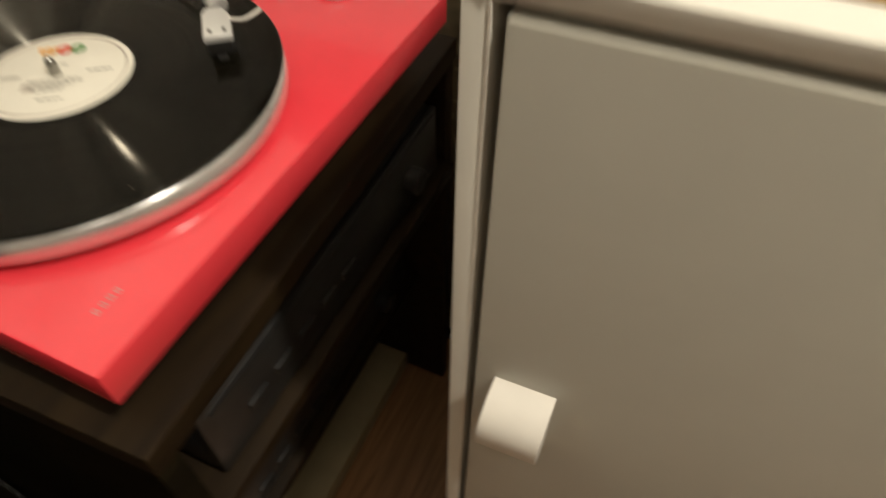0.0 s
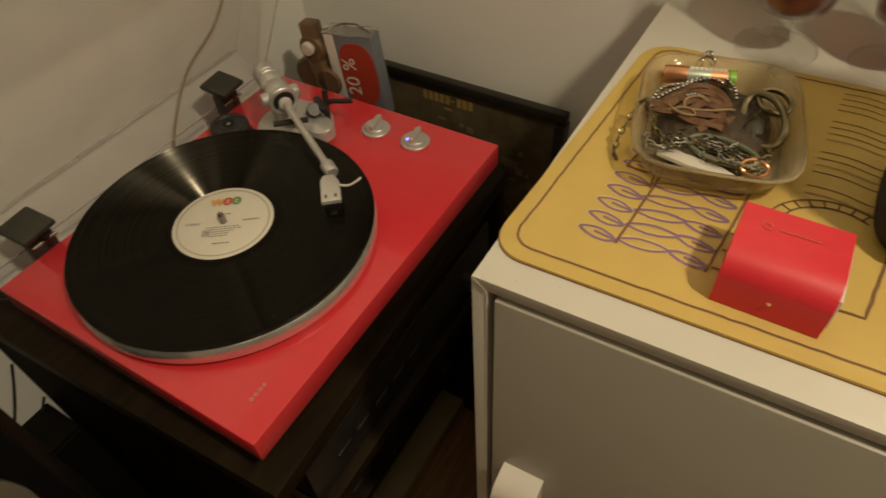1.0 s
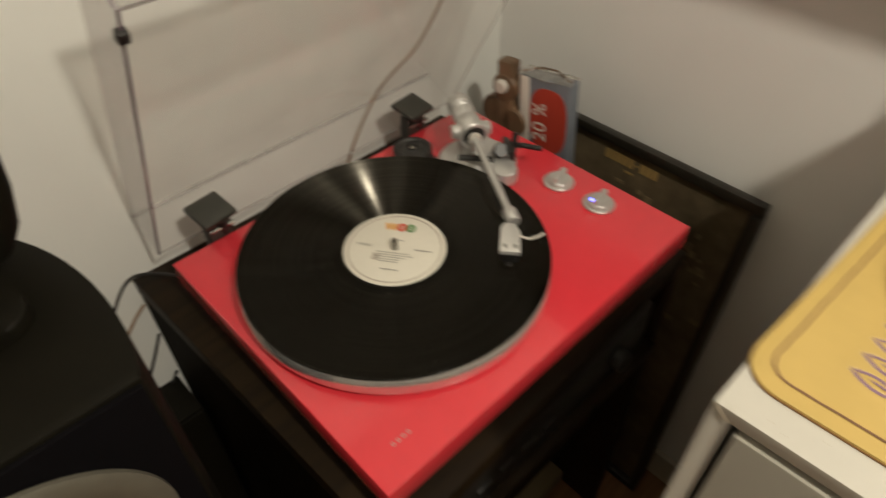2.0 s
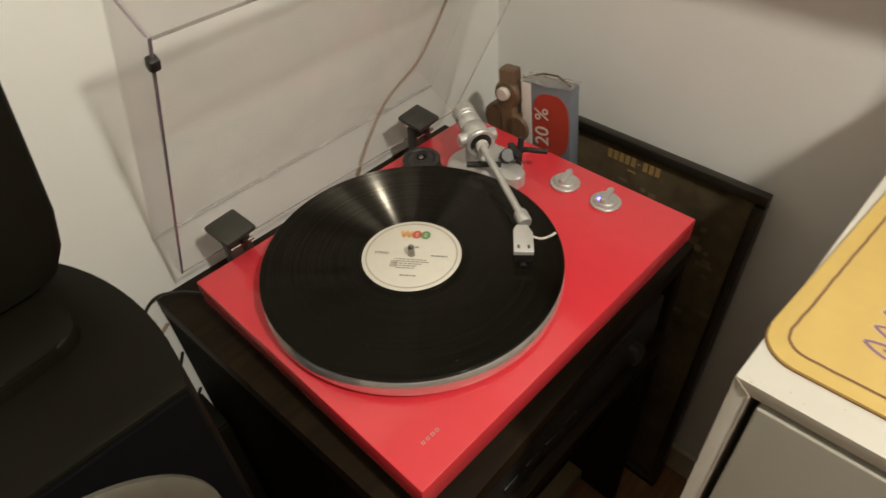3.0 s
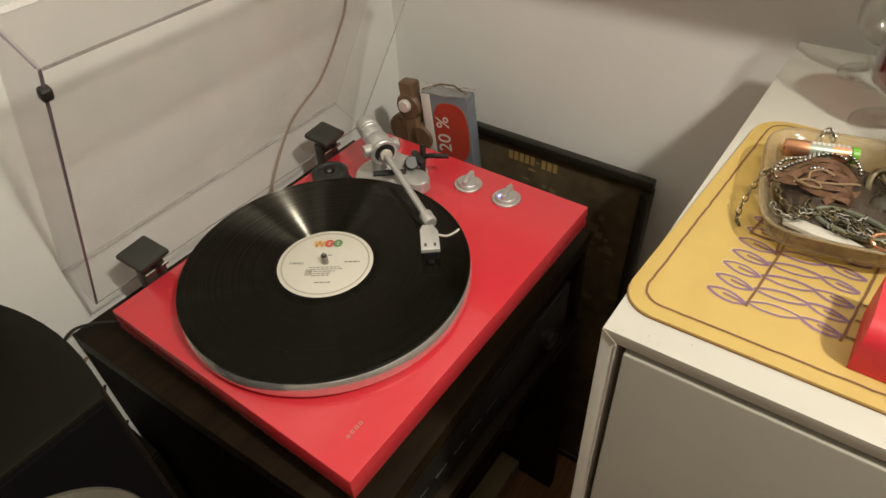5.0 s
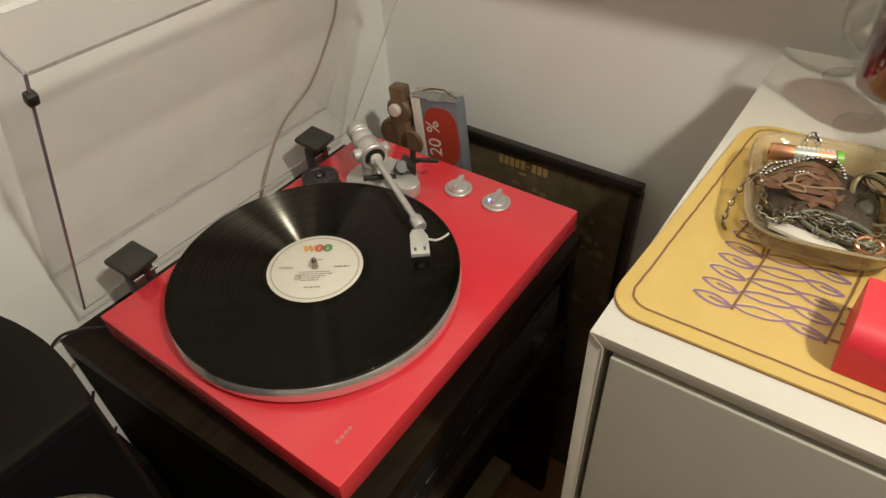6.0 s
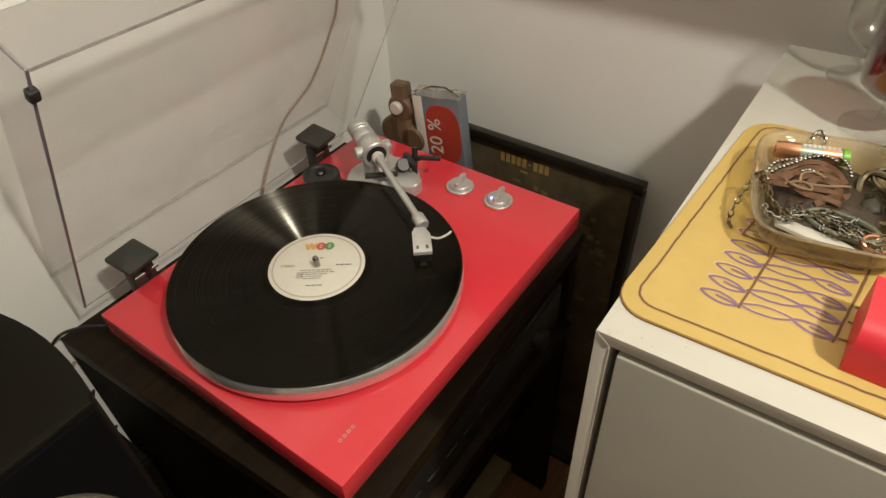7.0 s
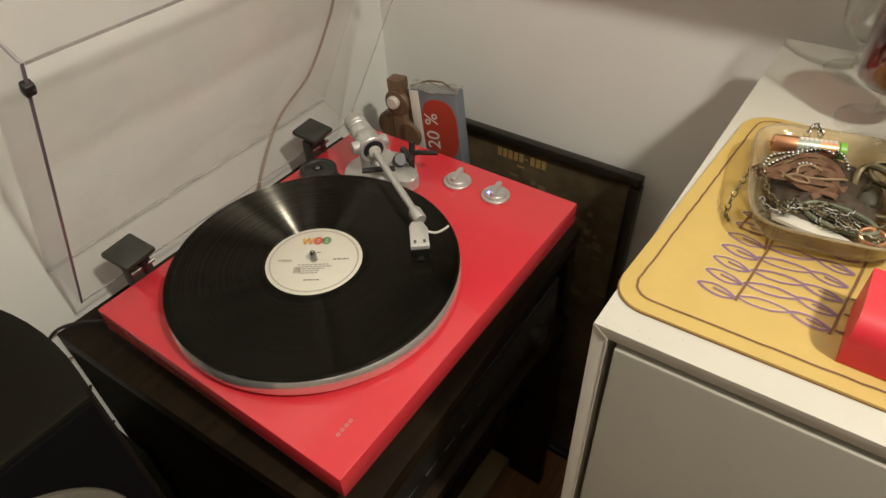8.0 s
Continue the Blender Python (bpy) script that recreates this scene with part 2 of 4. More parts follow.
BAFFLE = material("black_baffle", (0.002, 0.0016, 0.0024), 0.85, spec=0.1, vary=0.2, scale=100)
RINGM = material("grey_driver_ring", (0.135, 0.125, 0.098), 0.45, metal=0.2, vary=0.08, scale=90)
CABLE = material("black_cable", (0.015, 0.014, 0.013), 0.5, vary=0.1)
SCRAP = material("dark_scraps", (0.045, 0.028, 0.015), 0.5, vary=0.4, scale=250, bump=0.5, bump_scale=500)
MARK = material("faint_silver_print", (0.50, 0.30, 0.28), 0.4, vary=0.1)
BAGM = material("black_cloth", (0.012, 0.010, 0.009), 0.8, vary=0.3, scale=200, bump=0.3, bump_scale=500)
FOIL = material("faint_gold_foil", (0.62, 0.13, 0.07), 0.3, metal=0.4, vary=0.1)
WAVEPALE = material("pale_brown_mat_ink", (0.42, 0.27, 0.11), 0.65, vary=0.1)
CORD = material("tan_cord", (0.30, 0.20, 0.11), 0.6, vary=0.15)
MATEDGE = material("brown_mat_edge_shadow", (0.26, 0.13, 0.04), 0.6, vary=0.15)
CABLEB = material("beige_brown_cable", (0.34, 0.24, 0.17), 0.5, vary=0.1)
LEDM = bpy.data.materials.new("blue_led")
LEDM.use_nodes = True
LEDM.node_tree.nodes["Principled BSDF"].inputs["Base Color"].default_value = (0.1, 0.1, 0.9, 1)
LEDM.node_tree.nodes["Principled BSDF"].inputs["Emission Color"].default_value = (0.12, 0.14, 1.0, 1)
LEDM.node_tree.nodes["Principled BSDF"].inputs["Emission Strength"].default_value = 9.0


# ---------------------------------------------------------------- builders
ORIGIN = {}


def thing(name, at, label, category, group="", kind=""):
    """An empty at a thing's base, to carry its parts."""
    ob = new(name)
    ob.location = at
    ORIGIN[ob.name] = Vector(at)
    return tagged(ob, label, category, group, kind)


def finish(bm, mesh_name, mat, origin, smooth):
    me = bpy.data.meshes.new(mesh_name)
    bmesh.ops.recalc_face_normals(bm, faces=bm.faces)
    bmesh.ops.translate(bm, verts=bm.verts, vec=-Vector(origin))
    bm.to_mesh(me)
    bm.free()
    me.materials.append(mat)
    if smooth:
        me.shade_smooth()
        me.set_sharp_from_angle(angle=radians(38))
    return me


def part(name, bm, mat, parent, label="", smooth=True):
    """Links a bmesh, built in world places, as one mesh under a thing or a part."""
    o = ORIGIN[parent.name]
    ob = new(name, finish(bm, name, mat, o, smooth))
    ob.parent = parent
    ORIGIN[ob.name] = o
    return tagged(ob, label)


def solo(name, bm, mat, at, label, category, group="", kind="", smooth=True):
    """A thing that is one mesh."""
    ob = new(name, finish(bm, name, mat, at, smooth))
    ob.location = at
    ORIGIN[ob.name] = Vector(at)
    return tagged(ob, label, category, group, kind)


def box(x0, x1, y0, y1, z0, z1, bev=0.0, seg=2, bm=None):
    bm = bm or bmesh.new()
    r = bmesh.ops.create_cube(bm, size=1.0)
    for v in r["verts"]:
        v.co = Vector(((x0 + x1) / 2 + v.co.x * (x1 - x0), (y0 + y1) / 2 + v.co.y * (y1 - y0), (z0 + z1) / 2 + v.co.z * (z1 - z0)))
    if bev:
        es = {e for v in r["verts"] for e in v.link_edges}
        bmesh.ops.bevel(bm, geom=list(es), offset=bev, segments=seg, profile=0.5, affect="EDGES")
    return bm


def lathe(profile, centre, seg=64, bm=None):
    """Turns a closed or open (radius, height) profile about a vertical axis."""
    bm = bm or bmesh.new()
    cx, cy, cz = centre
    rings = []
    for r, h in profile:
        if r < 1e-6:
            rings.append([bm.verts.new((cx, cy, cz + h))])
        else:
            rings.append([bm.verts.new((cx + r * math.cos(2 * math.pi * i / seg), cy + r * math.sin(2 * math.pi * i / seg), cz + h)) for i in range(seg)])
    for a, b in zip(rings, rings[1:]):
        for i in range(seg):
            j = (i + 1) % seg
            if len(a) == 1 and len(b) > 1:
                bm.faces.new((a[0], b[i], b[j]))
            elif len(b) == 1 and len(a) > 1:
                bm.faces.new((a[i], a[j], b[0]))
            elif len(a) > 1:
                bm.faces.new((a[i], a[j], b[j], b[i]))
    return bm


def turned(profile, start, end, seg=24, bm=None):
    """A lathe about the axis from start to end; heights are metres from start."""
    tmp = lathe(profile, (0, 0, 0), seg)
    d = Vector(end) - Vector(start)
    m = Matrix.Translation(start) @ d.to_track_quat("Z", "Y").to_matrix().to_4x4()
    bmesh.ops.transform(tmp, matrix=m, verts=tmp.verts)
    if bm is None:
        return tmp
    me = bpy.data.meshes.new("joined")
    tmp.to_mesh(me)
    tmp.free()
    bm.from_mesh(me)
    bpy.data.meshes.remove(me)
    return bm


def tube(points, radius, seg=8, closed=False, bm=None, flat=1.0):
    """A round (or flattened) bar along a line of points."""
    bm = bm or bmesh.new()
    pts = [Vector(p) for p in points]
    n = len(pts)
    rings = []
    for i, p in enumerate(pts):
        a = pts[(i - 1) % n] if closed or i else p
        b = pts[(i + 1) % n] if closed or i < n - 1 else p
        d = (b - a).normalized()
        side = d.cross(Vector((0, 0, 1)))
        if side.length < 1e-4:
            side = Vector((1, 0, 0))
        side.normalize()
        up = side.cross(d).normalized()
        rings.append([bm.verts.new(p + side * radius * math.cos(2 * math.pi * k / seg) + up * radius * flat * math.sin(2 * math.pi * k / seg)) for k in range(seg)])
    for i in range(n if closed else n - 1):
        a, b = rings[i], rings[(i + 1) % n]
        for k in range(seg):
            bm.faces.new((a[k], a[(k + 1) % seg], b[(k + 1) % seg], b[k]))
    if not closed:
        bm.faces.new(rings[0][::-1])
        bm.faces.new(rings[-1])
    return bm


def smooth_line(points, steps=8):
    """A rounded line through the points."""
    pts = [Vector(p) for p in points]
    out = []
    for i in range(len(pts) - 1):
        p0, p1, p2, p3 = pts[max(i - 1, 0)], pts[i], pts[i + 1], pts[min(i + 2, len(pts) - 1)]
        for s in range(steps):
            t = s / steps
            out.append(0.5 * (2 * p1 + (p2 - p0) * t + (2 * p0 - 5 * p1 + 4 * p2 - p3) * t * t + (3 * p1 - p0 - 3 * p2 + p3) * t ** 3))
    return out + [pts[-1]]


def strap(points, width, twist0, twist1, thick=0.0011, wave=0.0):
    """A flat leather strip along a line, which turns about its own length."""
    bm = bmesh.new()
    pts = [Vector(p) for p in points]
    n = len(pts)
    rings = []
    for i, p in enumerate(pts):
        d = (pts[min(i + 1, n - 1)] - pts[max(i - 1, 0)]).normalized()
        side = d.cross(Vector((0, 0, 1))).normalized()
        up = side.cross(d).normalized()
        a = radians(twist0 + (twist1 - twist0) * i / (n - 1) + wave * math.sin(i * 0.55))
        w = side * math.cos(a) + up * math.sin(a)
        h = w.cross(d).normalized()
        rings.append([bm.verts.new(p + w * width * 0.5 * sx + h * thick * 0.5 * sy) for sx, sy in ((-1, -1), (1, -1), (1, 1), (-1, 1))])
    for a, c in zip(rings, rings[1:]):
        for k in range(4):
            bm.faces.new((a[k], a[(k + 1) % 4], c[(k + 1) % 4], c[k]))
    bm.faces.new(rings[0][::-1])
    bm.faces.new(rings[-1])
    return bm


def rounded(x0, x1, y0, y1, r, steps=6):
    """The outline of a rectangle with round corners, anticlockwise."""
    out = []
    for cx, cy, a0 in ((x1 - r, y1 - r, 0), (x0 + r, y1 - r, 90), (x0 + r, y0 + r, 180), (x1 - r, y0 + r, 270)):
        out += [(cx + r * math.cos(radians(a0 + 90 * i / steps)), cy + r * math.sin(radians(a0 + 90 * i / steps))) for i in range(steps + 1)]
    return out


def slab(outline, z0, z1, bev=0.0, bm=None):
    """A flat piece of that outline, from z0 to z1."""
    bm = bm or bmesh.new()
    low = [bm.verts.new((x, y, z0)) for x, y in outline]
    high = [bm.verts.new((x, y, z1)) for x, y in outline]
    n = len(outline)
    bm.faces.new(low[::-1])
    top = bm.faces.new(high)
    for i in range(n):
        bm.faces.new((low[i], low[(i + 1) % n], high[(i + 1) % n], high[i]))
    if bev:
        bmesh.ops.bevel(bm, geom=list(top.edges), offset=bev, segments=2, profile=0.5, affect="EDGES")
    return bm


def placed(bm, m):
    bmesh.ops.transform(bm, matrix=m, verts=bm.verts)
    return bm


def ribbon(points, width, z, thick=0.0004, bm=None):
    """A flat printed stroke lying on a level surface."""
    bm = bm or bmesh.new()
    pts = [Vector((p[0], p[1], 0)) for p in points]
    left, right = [], []
    for i, p in enumerate(pts):
        d = (pts[min(i + 1, len(pts) - 1)] - pts[max(i - 1, 0)]).normalized()
        s = Vector((-d.y, d.x, 0)) * width / 2
        left.append(p + s)
        right.append(p - s)
    tl = [bm.verts.new((v.x, v.y, z + thick)) for v in left]
    tr = [bm.verts.new((v.x, v.y, z + thick)) for v in right]
    for i in range(len(pts) - 1):
        bm.faces.new((tl[i], tr[i], tr[i + 1], tl[i + 1]))
    return bm


def lettering(text, size, m, depth=0.0003):
    """Letters in the built-in font as a bmesh, placed by m."""
    cu = bpy.data.curves.new("letters", "FONT")
    cu.body, cu.size, cu.align_x, cu.align_y, cu.extrude = text, size, "CENTER", "CENTER", depth
    ob = bpy.data.objects.new("letters", cu)
    scene.collection.objects.link(ob)
    bpy.context.view_layer.update()
    me = bpy.data.meshes.new_from_object(ob.evaluated_get(bpy.context.evaluated_depsgraph_get()))
    bpy.data.objects.remove(ob)
    bm = bmesh.new()
    bm.from_mesh(me)
    return placed(bm, m)

# ---------------------------------------------------------------- the room
WX, WY = -0.412, 0.572          # inner faces of the two near walls
EX, SY, CZ = 2.6, -2.4, 2.45    # far walls and ceiling


def structure(name, bm, mat, label=""):
    ob = new(name, finish(bm, name, mat, (0, 0, 0), False))
    ORIGIN[ob.name] = Vector((0, 0, 0))
    return tagged(ob, label, kind="structure")


structure("wall_west", box(WX - 0.1, WX, SY, WY, 0, CZ), WALL, "pale grey-white painted plaster wall")
structure("wall_north", box(WX - 0.1, EX + 0.1, WY, WY + 0.1, 0, CZ), WALL_GREY, "grey painted plaster wall")
structure("wall_east", box(EX, EX + 0.1, SY, WY, 0, CZ), LOWBOUNCE)
structure("wall_south", box(WX - 0.1, EX + 0.1, SY - 0.1, SY, 0, CZ), LOWBOUNCE)
structure("floor", box(WX - 0.1, EX + 0.1, SY - 0.1, WY + 0.1, -0.1, 0), FLOOR, "reddish brown wooden floor")
structure("ceiling", box(WX - 0.1, EX + 0.1, SY - 0.1, WY + 0.1, CZ, CZ + 0.1), CEILING)
structure("baseboard", box(WX, EX, WY - 0.012, WY, 0.0, 0.07, 0.003), BASE, "cream painted baseboard")

# unseen shelf above, added to cast the shade band on the wall
shelf = thing("unseen_shelf", (0.3, WY, 1.042), "unseen dark brown shelf, added for its shade on the wall", "shelf")
part("board", box(-0.30, 0.95, 0.457, WY - 0.001, 1.042, 1.060, 0.001), SHELFM, shelf)

# ---------------------------------------------------------------- media stand
TOP = 0.64
stand = thing("media_stand", (-0.19, 0.21, 0), "black-brown wooden media stand with open shelves", "stand")
part("top", slab([(-0.4105, -0.0285), (0.0145, -0.0120), (-0.002, 0.448), (-0.4105, 0.448)], TOP - 0.022, TOP, 0.0015), STAND, stand)
part("side_panel", slab([(-0.4105, -0.0275), (0.010, -0.0112), (0.010, 0.006), (-0.4105, -0.0100)], 0.0, TOP - 0.0225), STAND_SIDE, stand, "black-brown side panel, darkened for its shade")
part("side_panel", box(-0.39, -0.004, 0.428, 0.446, 0.0, TOP - 0.0225, 0.001), STAND, stand)
part("back_panel", box(-0.392, -0.386, 0.0065, 0.4275, 0.05, TOP - 0.0225), STAND, stand)
part("shelf", box(-0.385, 0.006, 0.0065, 0.4275, 0.478, 0.496, 0.001), STAND, stand)
part("shelf", box(-0.385, -0.045, 0.0065, 0.4275, 0.255, 0.273, 0.001), STAND, stand)
part("base_strip", box(-0.15, -0.07, 0.0065, 0.4275, 0.0, 0.035, 0.003), TAN, stand, "dull tan base strip")


def hifi_unit(z, h, label, name, shade, back=0.0):
    u = thing(name, (-0.18 - back, 0.21, z), label, "hi-fi unit")
    part("case", box(-0.37, -0.012 - back, 0.03, 0.405, z + 0.008, z + h, 0.003), shade, u)
    part("front_panel", box(-0.0115 - back, -0.004 - back, 0.03, 0.405, z + 0.008, z + h, 0.002), BLACKP, u)
    for fx in (-0.34, -0.05 - back):
        for fy in (0.06, 0.375):
            part("foot", lathe([(0, 0), (0.012, 0), (0.012, 0.0075), (0, 0.0075)], (fx, fy, z), 16), RUBBER, u)
    part("dial", turned([(0, 0), (0.014, 0), (0.014, 0.012), (0.012, 0.014), (0, 0.014)], (-0.004 - back, 0.34, z + h * 0.5), (0.01 - back, 0.34, z + h * 0.5), 24), BLACKP, u)
    part("trim_line", box(-0.004 - back, -0.0025 - back, 0.04, 0.395, z + h - 0.006, z + h - 0.003), BLACKP, u)
    for i in range(5):
        part("button", box(-0.004 - back, -0.0015 - back, 0.07 + i * 0.034, 0.092 + i * 0.034, z + h * 0.42, z + h * 0.52, 0.0008), BLACKP, u)


hifi_unit(0.4965, 0.09, "black hi-fi unit on the upper shelf", "amplifier", BLACKP)
hifi_unit(0.2735, 0.07, "black low hi-fi unit on the lower shelf", "disc_player", BLACKP, 0.05)

# ---------------------------------------------------------------- turntable
PZ = 0.70
CX, CY = -0.1716, 0.1575
tt = thing("turntable", (-0.167, 0.21, TOP), "red lacquered record player with open clear dust cover", "turntable")
part("plinth", box(-0.334, 0.0, 0.0, 0.42, 0.671, PZ, 0.0016, 2), RED, tt, "glossy red lacquered plinth")
for fx, fy in ((-0.042, 0.040), (-0.042, 0.380), (-0.295, 0.040), (-0.295, 0.380)):
    f = part("foot", lathe([(0, 0.004), (0.019, 0.004), (0.021, 0.008), (0.021, 0.024), (0.017, 0.031), (0, 0.031)], (fx, fy, TOP), 28), SATIN, tt, "silver foot")
    part("rubber_pad", lathe([(0, 0.0), (0.017, 0.0), (0.017, 0.0038), (0, 0.0038)], (fx, fy, TOP), 24), RUBBER, f)
platter = part("platter", lathe([(0, 0.0075), (0.1500, 0.0075), (0.1515, 0.0085), (0.1518, 0.0120), (0.1514, 0.0165), (0.1503, 0.0208), (0.1485, 0.0225), (0, 0.0225)], (CX, CY, PZ), 160), ALU, tt, "polished aluminium platter")
part("spindle", lathe([(0, 0.02), (0.0036, 0.02), (0.0036, 0.036), (0.0028, 0.039), (0.001, 0.041), (0, 0.041)], (CX, CY, PZ), 24), STEEL, platter)
part("slipmat", lathe([(0, 0.0228), (0.146, 0.0228), (0.146, 0.0255), (0, 0.0255)], (CX, CY, PZ), 96), RUBBER, platter)
for kx, ky, ang in ((-0.144, 0.379, 99), (-0.089, 0.380, 97)):
    k = part("knob", lathe([(0, 0), (0.0172, 0), (0.0175, 0.0022), (0.0168, 0.003), (0.0145, 0.0034), (0.0135, 0.0062), (0.0125, 0.0072), (0, 0.0072)], (kx, ky, PZ + 0.0002), 40), SATIN, tt, "satin silver knob")
    grip = slab(rounded(-0.0125, 0.0140, -0.0032, 0.0032, 0.0030, 5), 0.0, 0.0085, 0.0014)
    part("grip", placed(grip, pose(kx, ky, PZ + 0.0050, 0, 0, ang)), SATIN, k)
part("indicator_lamp", lathe([(0, 0), (0.0022, 0), (0.0020, 0.0010), (0.0010, 0.0014), (0, 0.0015)], (-0.0940, 0.3735, PZ + 0.0073), 16), LEDM, tt, "glowing blue indicator lamp")

# maker's mark on the front corner as plain bars
mark = bmesh.new()
for i, w in enumerate((0.005, 0.005, 0.0055, 0.005)):
    x = -0.0135 + i * 0.0085
    tmp = [(x, -0.0025), (x + w, -0.0025), (x + w, 0.0025), (x, 0.0025)]
    ring = [mark.verts.new((px, py, 0)) for px, py in tmp]
    inner = [mark.verts.new((x + w / 2 + (px - x - w / 2) * 0.55, py * 0.5, 0)) for px, py in tmp]
    for j in range(4):
        mark.faces.new((ring[j], ring[(j + 1) % 4], inner[(j + 1) % 4], inner[j]))
part("maker_mark", placed(mark, pose(-0.029, 0.037, PZ + 0.0004, 0, 0, 90) @ Matrix.Scale(0.62, 4)), MARK, tt, "small silver maker's mark", smooth=False)

# single adaptor in its well
ad = part("single_adaptor", lathe([(0.004, 0.017), (0.0065, 0.0225), (0.0085, 0.021), (0.0155, 0.021), (0.0172, 0.0225), (0.0212, 0.0225), (0.0230, 0.0210), (0.0230, 0.0)], (-0.289, 0.286, PZ + 0.0003), 48), BLACKP, tt, "black single adaptor")
part("well_ring", lathe([(0.0242, 0), (0.0275, 0), (0.0275, 0.002), (0.0244, 0.002)], (-0.289, 0.286, PZ + 0.0002), 40), BLACKP, tt)
part("adaptor_pin", lathe([(0, 0.014), (0.0035, 0.014), (0.003, 0.0220), (0, 0.0222)], (-0.289, 0.286, PZ + 0.0003), 20), STEEL, ad)

# tonearm
PV = Vector((-0.236, 0.328, 0.752))
AE = Vector((-0.112, 0.257, 0.745))
arm_dir = (AE - PV).normalized()
flat_dir = Vector((arm_dir.x, arm_dir.y, 0)).normalized()
side_dir = Vector((-flat_dir.y, flat_dir.x, 0))
arm = part("tonearm_base", lathe([(0, 0), (0.044, 0), (0.046, 0.002), (0.046, 0.008), (0.044, 0.010), (0.03, 0.0115), (0.022, 0.018), (0.02, 0.03), (0, 0.03)], (-0.232, 0.336, PZ + 0.0002), 64), SATIN, tt, "silver tonearm base")
pod = slab([(x, y) for x, y in rounded(-0.030, 0.032, -0.015, 0.015, 0.0145, 8)], 0.0, 0.015, 0.003)
part("arm_lift", placed(pod, pose(-0.203, 0.334, PZ + 0.0095, 0, 0, -8)), SATIN, tt, "silver arm lift housing")
part("pivot_yoke", turned([(0, -0.012), (0.0135, -0.012), (0.015, -0.010), (0.015, 0.010), (0.0135, 0.012), (0, 0.012)], PV - arm_dir * 0.004, PV + arm_dir, 40), SATIN, tt)
part("bearing_cap", turned([(0, -0.022), (0.007, -0.022), (0.008, -0.020), (0.008, 0.020), (0.007, 0.022), (0, 0.022)], PV, PV + side_dir, 28), SATIN, tt)
part("bearing_post", lathe([(0, 0.0), (0.014, 0.0), (0.014, 0.034), (0, 0.034)], (PV.x, PV.y, PZ + 0.012), 32), SATIN, tt)
part("arm_tube", tube([PV + arm_dir * 0.010, PV + arm_dir * 0.05, PV + arm_dir * 0.1, AE], 0.0039, 20), SATIN, tt, "straight silver arm tube")
part("arm_collar", turned([(0, -0.001), (0.0070, -0.001), (0.0074, 0), (0.0074, 0.003), (0.0070, 0.004), (0, 0.004)], PV + arm_dir * 0.016, PV + arm_dir * 0.02, 28), CARDWHITE, tt, "white arm collar")
part("locking_ring", turned([(0, -0.008), (0.0062, -0.008), (0.0072, -0.006), (0.0072, 0.007), (0.006, 0.009), (0, 0.009)], AE, AE + arm_dir, 28), SATIN, tt)
part("counterweight", turned([(0, 0.018), (0.0125, 0.018), (0.0138, 0.020), (0.0138, 0.032), (0.0122, 0.033), (0.0122, 0.0345), (0.0134, 0.0355), (0.0134, 0.038), (0.0122, 0.039), (0.0122, 0.0405), (0.0138, 0.0415), (0.0138, 0.0545), (0.0125, 0.0565), (0, 0.0565)], PV, PV - arm_dir, 40), SATIN, tt, "silver ribbed counterweight")
part("rear_stub", tube([PV - arm_dir * 0.008, PV - arm_dir * 0.022], 0.008, 20), SATIN, tt)
gim = part("gimbal_ring", turned([(0.0128, 0.0), (0.0165, 0.0), (0.0172, 0.0012), (0.0172, 0.0040), (0.0160, 0.0052), (0.0128, 0.0052), (0.0128, 0.0)], PV + arm_dir * 0.0085, PV + arm_dir, 40), SATIN, tt, "silver bearing ring")
part("bearing_recess", turned([(0.0040, 0.0), (0.0126, 0.0), (0.0126, 0.0032), (0.0040, 0.0032), (0.0040, 0.0)], PV + arm_dir * 0.0085, PV + arm_dir, 32), BLACKP, gim, "dark bearing recess")
# finger lifts and rest
part("lift_lever", tube(smooth_line([(-0.212, 0.352, 0.722), (-0.194, 0.362, 0.735), (-0.180, 0.366, 0.738), (-0.168, 0.373, 0.738)], 5), 0.0032, 10), BLACKP, tt, "black cueing lever")
part("arm_rest", tube([(-0.196, 0.355, 0.712), (-0.198, 0.360, 0.736), (-0.200, 0.364, 0.748)], 0.0038, 10), BLACKP, tt, "black arm rest post")
part("rest_clip", placed(slab(rounded(-0.016, 0.016, -0.0042, 0.0042, 0.004, 4), 0, 0.006, 0.001), pose(-0.199, 0.352, 0.733, 0, 0, -30)), BLACKP, tt)
part("lift_bar", tube([(-0.227, 0.300, 0.733), (-0.211, 0.312, 0.734), (-0.196, 0.324, 0.734)], 0.0045, 10, flat=0.6), BLACKP, tt, "black lift bar")
part("bias_dial", turned([(0, 0), (0.0085, 0), (0.0085, 0.009), (0.0075, 0.010), (0, 0.010)], (-0.206, 0.345, 0.729), (-0.200, 0.341, 0.736), 24), BLACKP, tt)
# headshell
HD = Vector((0.034, -0.040, -0.006)).normalized()
hs = Matrix.Translation((-0.0955, 0.2375, 0.7445)) @ Matrix.Rotation(math.atan2(HD.y, HD.x), 4, "Z")
plate = slab([(-0.013, -0.0065), (-0.006, -0.0095), (0.026, -0.0095), (0.026, 0.0095), (-0.001, 0.0095), (-0.013, 0.0045)], -0.002, 0.0025, 0.0006)
head = part("headshell", placed(plate, hs), SHELLM, tt, "silver headshell")
